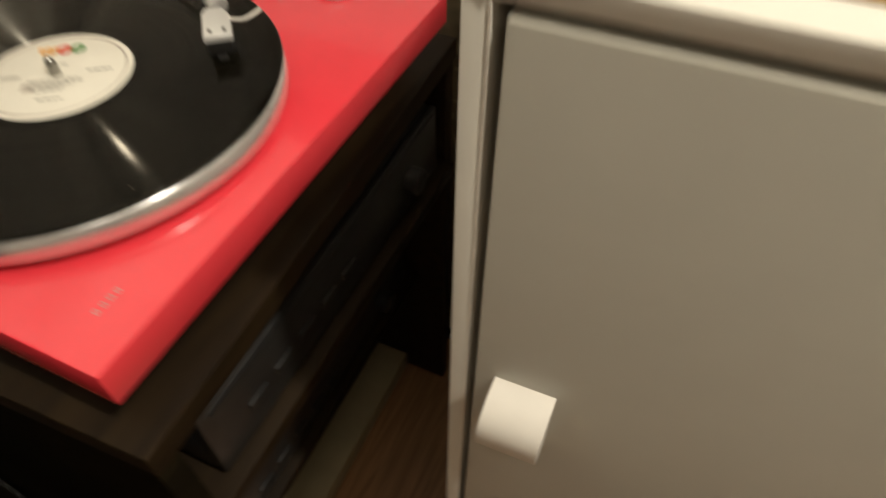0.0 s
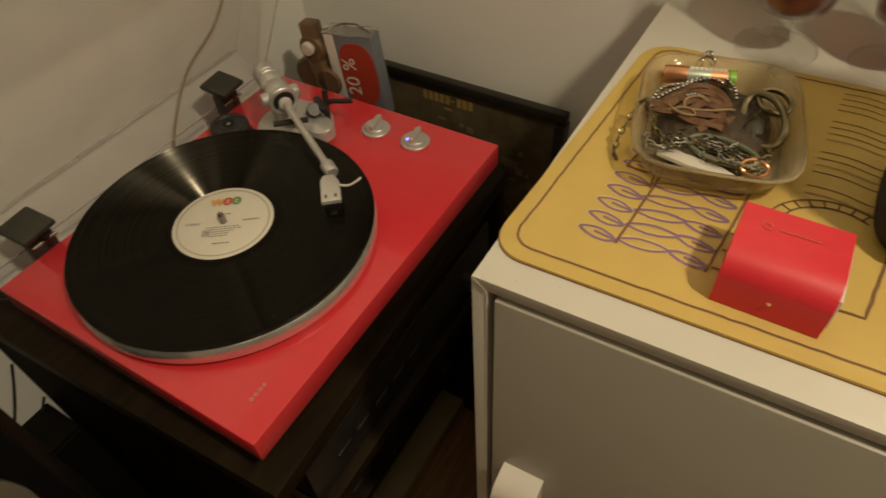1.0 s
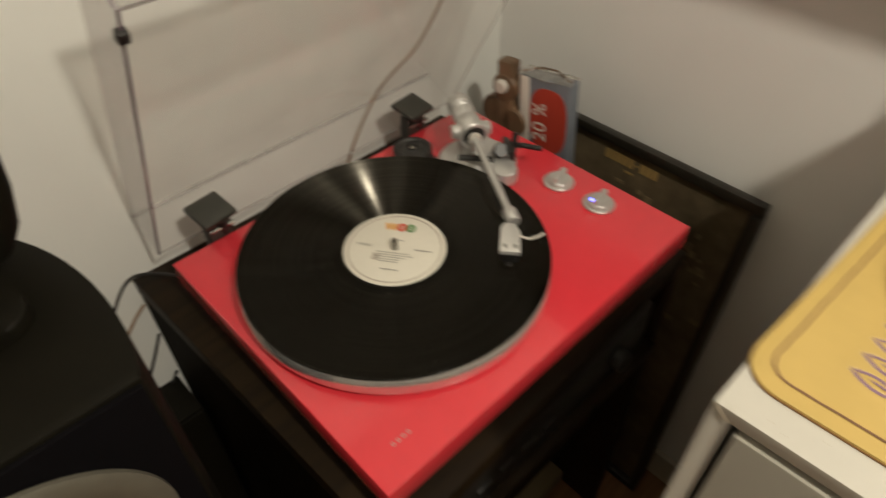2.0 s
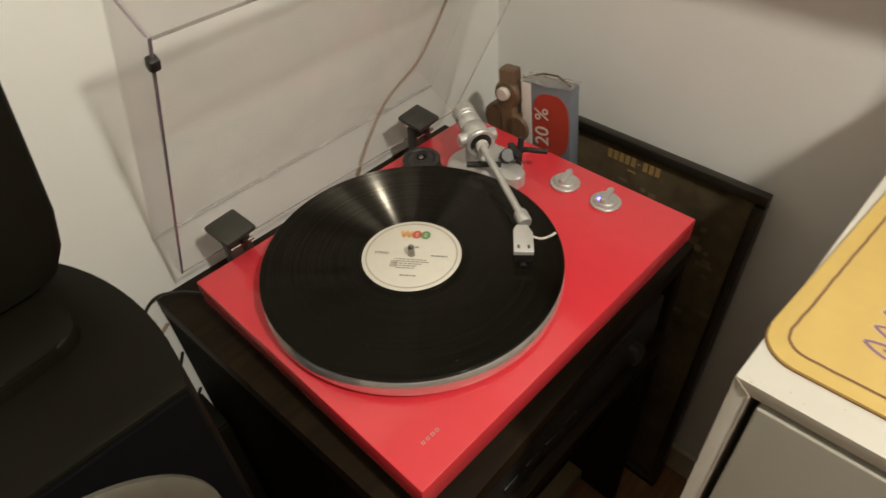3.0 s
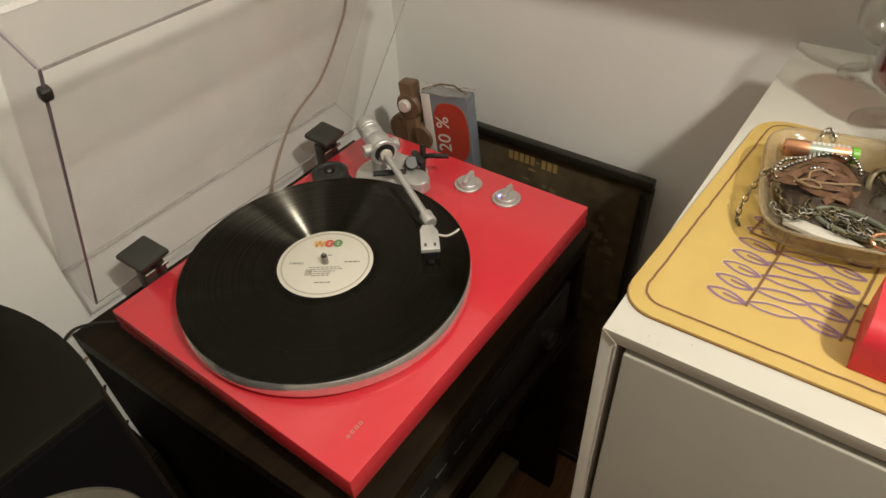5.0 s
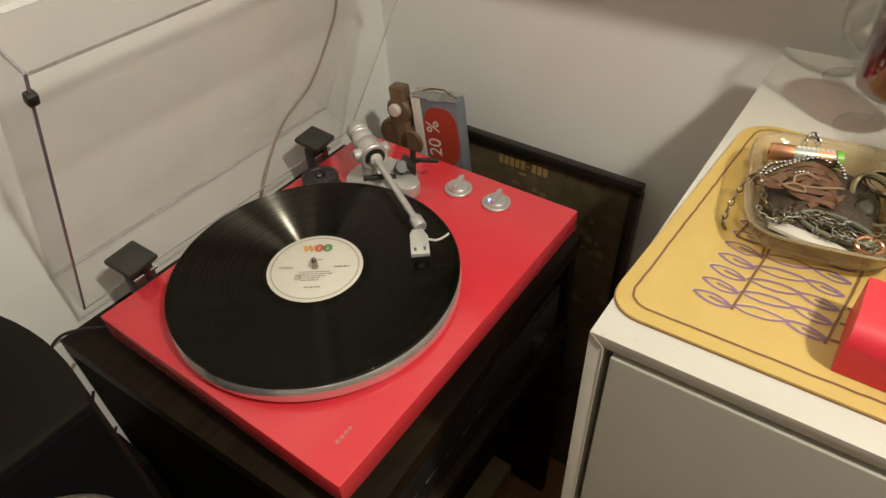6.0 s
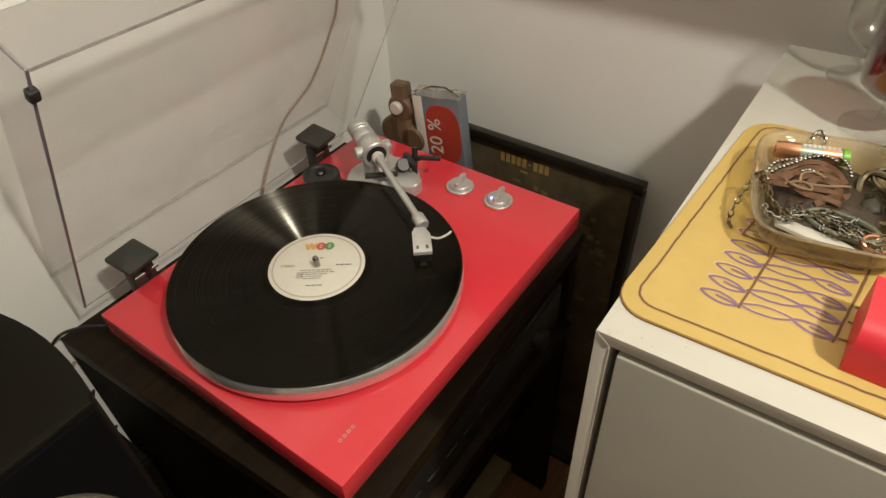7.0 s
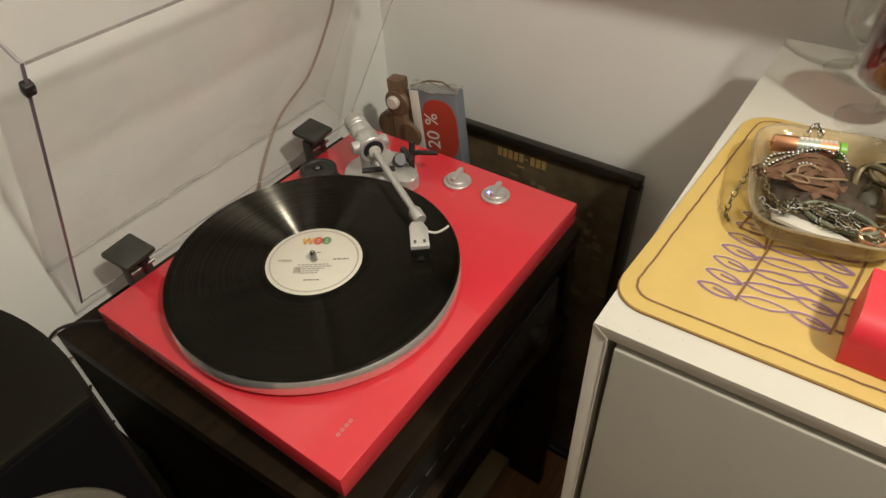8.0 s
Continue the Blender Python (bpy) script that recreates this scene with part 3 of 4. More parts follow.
for s in (-0.0048, 0.0048):
    slot = slab(rounded(0.0165, 0.0215, s - 0.0013, s + 0.0013, 0.0012, 4), 0.0026, 0.0029)
    part("screw_slot", placed(slot, hs), BLACKP, head)
    part("screw", placed(lathe([(0, 0), (0.0012, 0), (0.001, 0.0008), (0, 0.001)], (0.0195, s, 0.0029), 12), hs), STEEL, head)
part("cartridge", placed(box(0.002, 0.0255, -0.0082, 0.0082, -0.0125, -0.0022, 0.0015), hs), BLACKP, head, "black cartridge")
part("stylus", placed(box(0.020, 0.029, -0.003, 0.003, -0.0145, -0.0128, 0.0006), hs), BLACKP, head)
part("finger_lift", placed(tube(smooth_line([(0.003, 0.0095, 0.0008), (0.006, 0.018, 0.001), (0.0035, 0.027, 0.003), (0.0005, 0.031, 0.004)], 6), 0.0012, 8), hs), CARDWHITE, head, "pale wire finger lift")

# hinges of the dust cover
for hy in (0.058, 0.334):
    h = part("hinge", box(-0.352, -0.3345, hy - 0.014, hy + 0.014, 0.680, 0.722, 0.003), HINGE, tt, "black plastic hinge")
    flap = placed(box(-0.019, 0.019, -0.0195, 0.0195, -0.0035, 0.0035, 0.003), pose(-0.338, hy - 0.003, 0.735, 0, 10, 6))
    part("flap", flap, HINGE, h)
    part("hinge_arm", tube([(-0.339, hy + 0.004, 0.704), (-0.334, hy + 0.004, 0.716), (-0.338, hy + 0.002, 0.729)], 0.006, 10), BLACKP, h)
    part("hinge_pin", tube([(-0.334, hy - 0.012, 0.712), (-0.334, hy + 0.016, 0.712)], 0.0022, 10), STEEL, h)

# dust cover, open: u runs up along its rim, n away from the plinth
U = Vector((math.cos(radians(62)), 0, math.sin(radians(62))))
N = Vector((-U.z, 0, U.x))
H0 = Vector((-0.364, 0, 0.694))
cov = Matrix((((U.x), 0, N.x, H0.x), (0, 1, 0, 0), (U.z, 0, N.z, H0.z), (0, 0, 0, 1)))
cover = part("dust_cover", placed(box(0.0, 0.352, -0.003, 0.423, 0.049, 0.052, 0.001), cov), ACRYL, tt, "clear acrylic dust cover, standing open")
part("side_wall", placed(box(0.0, 0.352, -0.003, 0.0, 0.0, 0.0488), cov), ACRYL_SIDE, cover)
part("side_wall", placed(box(0.0, 0.352, 0.420, 0.423, 0.0, 0.0488), cov), ACRYL, cover)
part("front_wall", placed(box(0.349, 0.352, 0.0002, 0.4198, 0.0, 0.0488), cov), ACRYL_TOP, cover)
part("rear_wall", placed(box(0.0, 0.003, 0.0002, 0.4198, 0.0, 0.0488), cov), ACRYL, cover)
part("rim_edge", placed(box(0.0, 0.352, -0.0026, -0.0004, -0.0012, -0.0002), cov), ACRYL_EDGE, cover, "dark polished rim edge")
part("rim_edge", placed(box(0.0, 0.352, 0.4205, 0.4222, -0.0010, -0.0002), cov), ACRYL_LINE, cover)
part("rim_edge", placed(box(0.3492, 0.3522, 0.0005, 0.4195, -0.0008, -0.0002), cov), ACRYL_RIM, cover)
part("rim_edge", placed(box(0.0, 0.003, 0.0005, 0.4195, -0.0008, -0.0002), cov), ACRYL_LINE, cover)
for b in ((0.352, 0.3527, -0.003, 0.423, 0.047, 0.0525), (-0.0007, 0.0, -0.003, 0.423, 0.048, 0.0525)):
    part("seam", placed(box(*b), cov), ACRYL_LINE, cover)
part("seam", placed(box(0.3525, 0.3535, -0.0035, -0.0022, 0.0, 0.050), cov), ACRYL_EDGE, cover)
part("buffer", placed(box(0.325, 0.335, -0.0055, 0.0025, -0.0045, 0.003, 0.0018), cov), BLACKP, cover, "black rubber buffer")
part("buffer", placed(box(0.325, 0.335, 0.4185, 0.4255, -0.0045, 0.003, 0.0018), cov), BLACKP, cover, "black rubber buffer")

# ---------------------------------------------------------------- record
RZ = PZ + 0.0257
rec = thing("vinyl_record", (CX, CY, RZ), "black vinyl record with a cream paper label, on the platter", "record")
prof = [(0.0037, 0), (0.1498, 0), (0.1504, 0.0008), (0.1498, 0.0018), (0.149, 0.0022)]
gaps = (0.1465, 0.1295, 0.1180, 0.1045, 0.0905, 0.0775, 0.0650)
for g in gaps:
    prof += [(g + 0.0008, 0.0021), (g + 0.0005, 0.00208), (g - 0.0005, 0.00208), (g - 0.0008, 0.0021)]
prof += [(0.0600, 0.0021), (0.0585, 0.0018), (0.0535, 0.0018), (0.0525, 0.0020), (0.0037, 0.0020), (0.0037, 0)]
part("vinyl", lathe(prof, (CX, CY, RZ), 192), VINYL, rec, "grooved black vinyl")
lab = part("paper_label", lathe([(0.0037, 0.0022), (0.0037, 0.0024), (0.0495, 0.0024), (0.0498, 0.0022)], (CX, CY, RZ), 96), LABEL, rec, "cream paper label")
LZ = RZ + 0.0025
turn = pose(CX, CY, LZ, 0, 0, 36)
ringbm = lathe([(0.0462, 0), (0.0462, 0.0001), (0.0446, 0.0001), (0.0446, 0)], (0, 0, 0), 96)
part("printed_ring", placed(ringbm, turn), INKL, lab)
wave = [(-0.0155 + 0.0115 * k / 16, 0.0290 + 0.0042 * math.cos(math.pi * 4 * k / 16)) for k in range(17)]
part("printed_mark", placed(ribbon(wave, 0.0034, 0), turn), INKO, lab, "orange-red printed mark")
for mat_i, dx in ((INKR, 0.0008), (INKG, 0.0098)):
    loop = [(dx + 0.0034 * math.cos(a), 0.0290 + 0.0043 * math.sin(a)) for a in [2 * math.pi * k / 20 for k in range(21)]]
    part("printed_mark", placed(ribbon(loop, 0.0034, 0), turn), mat_i, lab)
    part("printed_mark", placed(ribbon([(dx - 0.003, 0.0290), (dx + 0.003, 0.0290)], 0.0016, 0.00005), turn), mat_i, lab)
words = bmesh.new()
for x0, x1, y, w in ((-0.004, 0.006, 0.0105, 0.0013), (-0.016, 0.016, -0.0075, 0.001), (-0.013, 0.02, -0.0105, 0.001), (-0.016, 0.012, -0.0135, 0.001), (-0.014, 0.008, -0.0165, 0.001), (-0.012, 0.006, -0.0195, 0.001), (-0.007, 0.009, -0.0295, 0.0014), (0.020, 0.036, -0.0005, 0.0016)):
    x = x0
    while x < x1:
        e = min(x1, x + random.uniform(0.002, 0.005))
        ribbon([(x, y), (e, y)], w, 0, bm=words)
        x = e + 0.0009
part("printed_lines", placed(words, turn), INK, lab)
part("printed_word", lettering("STEREO", 0.0042, turn @ pose(-0.030, -0.0005, 0.0004), 0.00005), INK, lab, smooth=False)
part("printed_patch", placed(ribbon([(-0.019, -0.0145), (-0.012, -0.0145)], 0.009, -0.0001), turn), INKL, lab)

dust = bmesh.new()
for i in range(40):
    dr, da = random.uniform(0.056, 0.147), random.uniform(0, 6.283)
    dx, dy = CX + dr * math.cos(da), CY + dr * math.sin(da)
    ds = random.choice((0.00012, 0.00016, 0.0002, 0.00032))
    ring = [dust.verts.new((dx + ds * math.cos(k * 1.2566), dy + ds * random.uniform(0.6, 1.2) * math.sin(k * 1.2566), RZ + 0.0022)) for k in range(5)]
    tip = dust.verts.new((dx, dy, RZ + 0.0022 + ds))
    for k in range(5):
        dust.faces.new((ring[k], ring[(k + 1) % 5], tip))
tagged(part("dust", dust, INKL, rec, "fine pale dust specks"), kind="stuff")

# ---------------------------------------------------------------- white cabinet
C0, C1, D0, D1, CT = 0.148, 0.80, 0.092, 0.528, 0.895
cab = thing("cabinet", (0.47, 0.31, 0), "white foil-covered cabinet with one closed door", "cabinet")


def mitred_board(name, a):
    """A carcass board cut at 45 degrees at its upper corner: a is its outline in x and z, drawn out in depth."""
    bm = bmesh.new()
    lo = [bm.verts.new((x, D0, z)) for x, z in a]
    hi = [bm.verts.new((x, D1, z)) for x, z in a]
    n = len(a)
    bm.faces.new(lo)
    bm.faces.new(hi[::-1])
    for i in range(n):
        bm.faces.new((lo[i], hi[i], hi[(i + 1) % n], lo[(i + 1) % n]))
    bmesh.ops.recalc_face_normals(bm, faces=bm.faces)
    bmesh.ops.bevel(bm, geom=list(bm.edges), offset=0.0006, segments=2, profile=0.5, affect="EDGES")
    return part(name, bm, WHITE, cab)


TH, TZ = 0.0100, 0.0086       # board thickness at the sides and at the top
mitred_board("top_board", [(C0, CT), (C1, CT), (C1 - TH, CT - TZ), (C0 + TH, CT - TZ)])
mitred_board("side_board", [(C0, 0.02), (C0, CT - 0.0004), (C0 + TH - 0.0003, CT - TZ - 0.0006), (C0 + TH - 0.0003, 0.02)])
mitred_board("side_board", [(C1, 0.02), (C1, CT - 0.0004), (C1 - TH + 0.0003, CT - TZ - 0.0006), (C1 - TH + 0.0003, 0.02)])
part("bottom_board", box(C0 + TH, C1 - TH, D0, D1, 0.02, 0.036), WHITE, cab)
part("back_panel", box(C0 + TH, C1 - TH, D1 - 0.006, D1, 0.0365, CT - TZ - 0.001), WHITE, cab)
for px in (C0 + 0.03, C1 - 0.03):
    for py in (D0 + 0.03, D1 - 0.03):
        part("foot", lathe([(0, 0), (0.014, 0), (0.016, 0.0195), (0, 0.0195)], (px, py, 0), 16), BLACKP, cab)
door = part("door", box(C0 + TH + 0.0045, C1 - TH - 0.003, D0 - 0.0012, D0 + 0.0165, 0.040, CT - TZ - 0.0047, 0.0014), DOOR, cab, "flat white door, front shade in its colour")
# the pull: a curved white tab
tab = bmesh.new()
pro = [(0.0245 * math.sin(radians(a)), -0.020 * (1 - math.cos(radians(a)))) for a in range(0, 91, 10)] + [(0.0245 * math.cos(radians(a)), -0.022 - 0.032 * math.sin(radians(a))) for a in range(0, 91, 10)]
lo = [tab.verts.new((0.174, D0 - 0.0013 - d, 0.683 + z)) for d, z in pro]
hi = [tab.verts.new((0.207, D0 - 0.0013 - d, 0.683 + z)) for d, z in pro]
tab.faces.new(lo)
tab.faces.new(hi[::-1])
for i in range(len(pro)):
    j = (i + 1) % len(pro)
    tab.faces.new((lo[i], hi[i], hi[j], lo[j]))
bmesh.ops.bevel(tab, geom=[e for e in tab.edges if e.calc_face_angle(0) > 0.6], offset=0.001, segments=2, profile=0.5, affect="EDGES")
part("handle", tab, CARDWHITE, door, "white half-round pull")
# worn, grubby seam along the mitre and the front edge
part("mitre_seam", tube([(C0 + 0.0006, D0 - 0.0001, CT - 0.0008), (C0 + TH - 0.001, D0 - 0.0001, CT - TZ + 0.0002)], 0.0006, 6), SEAM, cab, "grubby open mitre joint")

# pale strip: worn edge foil and the highlight line along it
part("worn_lit_edge", box(C0 + TH - 0.0010, C0 + TH - 0.0002, D0 - 0.0003, D0 + 0.0010, 0.045, CT - TZ - 0.001), CARDWHITE, cab, "pale worn inner edge, its highlight in the colour")
for i in range(7):
    sx, sy = C0 + abs(random.gauss(0, 0.03)) + 0.002, D0 + 0.001 + abs(random.gauss(0, 0.006))
    r_ = random.uniform(0.0002, 0.0005)
    part("speck", lathe([(r_, 0.0), (r_ * 0.7, 0.00012), (0, 0.00016)], (sx, sy, CT + 0.00005), 7), SEAM, cab)



def skewed(ob, across, along):
    """Shears a thing in plan so that its edges fit the camera's view."""
    o = ORIGIN[ob.name]
    m = Matrix.Translation((C0, D0, 0)) @ Matrix(((1, along, 0, 0), (across, 1, 0, 0), (0, 0, 1, 0), (0, 0, 0, 1))) @ Matrix.Translation((-C0, -D0, 0))
    m = Matrix.Translation(-o) @ m @ Matrix.Translation(o)
    for ch in ob.children_recursive:
        ch.data.transform(m)


skewed(cab, 0.0297, 0.0)

# ---------------------------------------------------------------- placemat and its print
MZ = CT + 0.0024
X0, X1, Y0, Y1 = 0.1448, 0.535, 0.1125, 0.3665
mat_ob = thing("placemat", (0.34, 0.24, CT), "yellow wipe-clean placemat with brown and violet line drawing, on the cabinet", "placemat")
# brown band: the sheet's edge plus the thin shadow painted along it
part("edge_band", slab(rounded(X0 - 0.0005, X1 + 0.0005, Y0 - 0.0005, Y1 + 0.0005, 0.0225, 8), CT + 0.0003, MZ - 0.0012), MATEDGE, mat_ob, "brown edge with the edge shadow in its colour")
part("sheet", slab(rounded(X0, X1, Y0, Y1, 0.022, 8), CT + 0.0004, MZ, 0.0008), MAT, mat_ob)


def wobble(points, amp=0.0006, step=0.006):
    """A hand-drawn line through the points."""
    out = []
    for (ax, ay), (bx, by) in zip(points, points[1:]):
        n = max(2, int(math.hypot(bx - ax, by - ay) / step))
        for i in range(n):
            t = i / n
            out.append((ax + (bx - ax) * t + random.uniform(-amp, amp), ay + (by - ay) * t + random.uniform(-amp, amp)))
    return out + [points[-1]]


ol = rounded(X0 + 0.0095, X1 - 0.009, Y0 + 0.010, Y1 - 0.007, 0.014, 5)
part("printed_border", ribbon(wobble(ol + [ol[0]], 0.0003), 0.0014, MZ), MATINK, mat_ob, "brown drawn border line")
def leaf(bm, xa, ya, xb, yb, half_w, width, z):
    """A pointed leaf drawn as two bowed strokes that cross at its tips."""
    for side in (1, -1):
        line = []
        for k in range(13):
            u = k / 12
            w = side * half_w * math.sin(math.pi * u) ** 0.85 * (1 - 0.25 * (u - 0.5) * side)
            line.append((xa + (xb - xa) * u, ya + (yb - ya) * u + w + random.uniform(-0.00015, 0.00015)))
        ribbon(line, width * random.uniform(0.85, 1.15), z + (0.00003 if side > 0 else 0.0), bm=bm)


for i in range(8):
    y = 0.1520 + i * 0.0133
    for j, (xa, xb, ya, yb) in enumerate(((0.1828, 0.2055, 0.0, -0.0025), (0.2050, 0.2345, -0.0008, 0.0024), (0.2335, 0.2555, 0.0022, -0.0005))):
        row, pale = bmesh.new(), bmesh.new()
        xa, xb = xa + random.uniform(-0.0006, 0.0006), xb + random.uniform(-0.0006, 0.0006)
        hw = (0.0040, 0.0037, 0.0036)[j]
        leaf(row, xa, y + ya, xb, y + yb, hw, 0.0018, MZ - 0.0002 + j * 0.00008)
        leaf(pale, xa - 0.0009, y + ya + 0.0003, xb - 0.0009, y + yb + 0.0003, hw, 0.0026, MZ - 0.00034 + j * 0.00005)
        drawn = part("printed_leaf", row, MATVIO, mat_ob, "violet drawn leaf")
        part("printed_halo", pale, MATHALO, drawn, "pale yellow edge set off from the leaf")
        if j != 1:
            e = xb - xa
            vein = smooth_line([(xa + e * 0.40, y + ya - 0.0004, 0), (xa + e * 0.62, y + ya - 0.0012, 0), (xa + e * 0.80, y + ya - 0.0018, 0), (xa + e * 0.97, y + yb - 0.0002, 0)], 4)
            part("printed_vein", ribbon(vein, 0.0014, MZ + 0.00006), MATVIO, drawn)
for pts in (((0.2065, 0.147), (0.2085, 0.245)), ((0.2555, 0.148), (0.2600, 0.245)), ((0.1865, 0.2135), (0.204, 0.2135), (0.2062, 0.2)), ((0.1865, 0.2135), (0.1885, 0.238), (0.212, 0.240)), ((0.2575, 0.1525), (0.268, 0.1535)), ((0.2580, 0.168), (0.268, 0.168)), ((0.2585, 0.182), (0.268, 0.183)), ((0.262, 0.152), (0.332, 0.152), (0.335, 0.215), (0.336, 0.245))):
    part("printed_stroke", ribbon(wobble(pts, 0.0003), 0.0015, MZ + 0.0003), MATINK, mat_ob)
for i in range(17):
    y = 0.230 + i * 0.0072
    if i % 5 == 2:
        continue
    line = [(0.285 + 0.0052 * k, y + 0.0006 * k + 0.010 * (1 / (1 + math.exp(-(k - 5) * -0.9))) - 0.004) for k in range(11)]
    part("printed_wave", ribbon(line, 0.0008 if i % 4 else 0.0015, MZ), MATINK if i % 4 else WAVEPALE, mat_ob)
for i in range(9):
    a = radians(60 + i * 15)
    part("printed_stroke", ribbon([(0.305 + 0.026 * math.cos(a), 0.205 + 0.022 * math.sin(a)), (0.305 + 0.033 * math.cos(a), 0.205 + 0.029 * math.sin(a))], 0.001, MZ), MATINK, mat_ob)
for rr_ in (0.026, 0.033):
    part("printed_stroke", ribbon([(0.305 + rr_ * math.cos(radians(a)), 0.205 + rr_ * 0.86 * math.sin(radians(a))) for a in range(50, 190, 7)], 0.0013, MZ), MATINK, mat_ob)

skewed(mat_ob, 0.0297, 0.050)

# ---------------------------------------------------------------- red box
rb = thing("gift_box", (0.29, 0.158, MZ), "small red card jewellery box lying closed on the placemat", "box")
bz = MZ + 0.0005
body = bmesh.new()
# side profile with a rolled front edge
pf = [(0.134, 0.0), (0.1805, 0.0), (0.1805, 0.030), (0.150, 0.031)] + [(0.150 - 0.016 * math.sin(radians(a)), 0.017 + 0.014 * math.cos(radians(a))) for a in range(10, 91, 10)]
lo = [body.verts.new((0.2645, y, bz + z)) for y, z in pf]
hi = [body.verts.new((0.3165, y, bz + z)) for y, z in pf]
body.faces.new(lo)
body.faces.new(hi[::-1])
for i in range(len(pf)):
    j = (i + 1) % len(pf)
    body.faces.new((lo[i], hi[i], hi[j], lo[j]))
bmesh.ops.bevel(body, geom=[e for e in body.edges if e.calc_face_angle(0) > 0.7], offset=0.0012, segments=2, profile=0.5, affect="EDGES")
part("lid", body, REDBOX, rb, "red textured card lid")
part("inner_tray", box(0.3166, 0.3185, 0.139, 0.176, bz + 0.003, bz + 0.024, 0.0006), CARDWHITE, rb, "pale inner tray edge")
part("printed_mark", ribbon([(0.2775 + 0.0022 * math.cos(a), 0.166 + 0.0022 * math.sin(a)) for a in [k * math.pi / 8 for k in range(17)]], 0.0006, bz + 0.0308), FOIL, rb)
lm = bmesh.new()
for i in range(7):
    ribbon([(0.2835 + i * 0.0028, 0.1655), (0.2853 + i * 0.0028, 0.1655)], 0.0011, bz + 0.0308, bm=lm)
part("printed_line", lm, FOIL, rb)
part("clasp", lathe([(0, 0), (0.0012, 0), (0, 0.0006)], (0.2905, 0.1335, bz + 0.012), 10), GOLDINK, rb)
# ---------------------------------------------------------------- dish with trinkets
DX, DY, DZ = 0.2295, 0.2650, MZ + 0.0004


def squircle(hx, hy, p=4.0, n=56):
    out = []
    for i in range(n):
        a = 2 * math.pi * i / n
        c, s = math.cos(a), math.sin(a)
        out.append((hx * math.copysign(abs(c) ** (2 / p), c), hy * math.copysign(abs(s) ** (2 / p), s)))
    return out


# soft bag with a flat base and creased sides; unseen height added for shade
pouch = bmesh.new()
prev = None
for q, (z, wide) in enumerate(((0.0, 0.90), (0.004, 0.98), (0.02, 1.0), (0.05, 1.03), (0.09, 1.0), (0.13, 0.96), (0.17, 0.92), (0.20, 0.84), (0.215, 0.66), (0.222, 0.40))):
    ring = []
    for x, y in squircle(0.050 * wide, 0.052 * wide, 3.4, 40):
        w = 1.0 + (0.10 * noise.noise(Vector((x * 30, y * 30, z * 22))) if q > 1 else 0.0)
        ring.append(pouch.verts.new((0.377 + x * w, 0.248 + y * w, MZ + 0.0008 + z)))
    if prev:
        for i in range(40):
            pouch.faces.new((prev[i], prev[(i + 1) % 40], ring[(i + 1) % 40], ring[i]))
    else:
        pouch.faces.new(ring[::-1])
    prev = ring
pouch.faces.new(prev)
solo("pouch", pouch, BAGM, (0.377, 0.248, MZ), "black soft bag, made tall out of view to shade the placemat", "bag")

dish_bm = bmesh.new()
rings = []
DISH_AT = pose(DX + 0.001, DY - 0.001, DZ, 0, 0, 12)
for hx, hy, z in ((0.0355, 0.0420, 0.0), (0.0385, 0.0455, 0.0015), (0.0405, 0.0480, 0.006), (0.0450, 0.0540, 0.0185), (0.0470, 0.0570, 0.0212), (0.0480, 0.0582, 0.0220), (0.0470, 0.0572, 0.0230), (0.0445, 0.0542, 0.0215), (0.0418, 0.0508, 0.0175), (0.0372, 0.0445, 0.0060), (0.0350, 0.0420, 0.0042), (0.030, 0.036, 0.0035)):
    rings.append([dish_bm.verts.new(DISH_AT @ Vector((x, y, z))) for x, y in squircle(hx * 1.04, hy * 1.09, 4.5)])
for a, b in zip(rings, rings[1:]):
    for i in range(len(a)):
        j = (i + 1) % len(a)
        dish_bm.faces.new((a[i], a[j], b[j], b[i]))
dish_bm.faces.new(rings[0][::-1])
dish_bm.faces.new(rings[-1])
dish = thing("trinket_dish", (DX, DY, DZ), "frosted clear plastic dish full of trinkets, on the placemat", "dish")
part("bowl", dish_bm, DISH, dish)
part("rim", tube([DISH_AT @ Vector((x, y, 0.0226)) for x, y in squircle(0.0493, 0.0628, 4.5)], 0.0009, 6, True), DISHRIM, dish, "rounded rim, highlight in its haze colour")
part("base_ring", tube([DISH_AT @ Vector((x, y, 0.0034)) for x, y in squircle(0.0410, 0.0508, 4.5)], 0.0010, 6, True), DISHRIM, dish)
IN = DZ + 0.0045

bat = thing("battery", (0.209, 0.299, IN + 0.010), "copper and black small battery with a green tip, in the dish", "battery")
b0, b1 = Vector((0.1868, 0.2930, IN + 0.0160)), Vector((0.2310, 0.3055, IN + 0.0165))
part("copper_end", turned([(0, -0.001), (0.0025, -0.001), (0.0025, 0.0), (0.0054, 0.0), (0.0060, 0.001), (0.0060, 0.0150), (0, 0.0150)], b0, b1, 28), COPPER, bat, "copper coloured end")
part("sleeve", turned([(0, 0.0151), (0.00602, 0.0151), (0.00602, 0.0400), (0.0056, 0.0408), (0, 0.0408)], b0, b1, 28), BATGREY, bat, "dull printed sleeve")
part("copper_stripe", turned([(0.00606, 0.0290), (0.00606, 0.0400), (0.0059, 0.0402), (0.0059, 0.0288), (0.00606, 0.0290)], b0, b1, 28), COPPER, bat, "copper stripe")
part("tip", turned([(0, 0.0410), (0.0054, 0.0410), (0.0060, 0.0416), (0.0057, 0.0455), (0, 0.0460)], b0, b1, 24), GREENP, bat, "bright green tip")
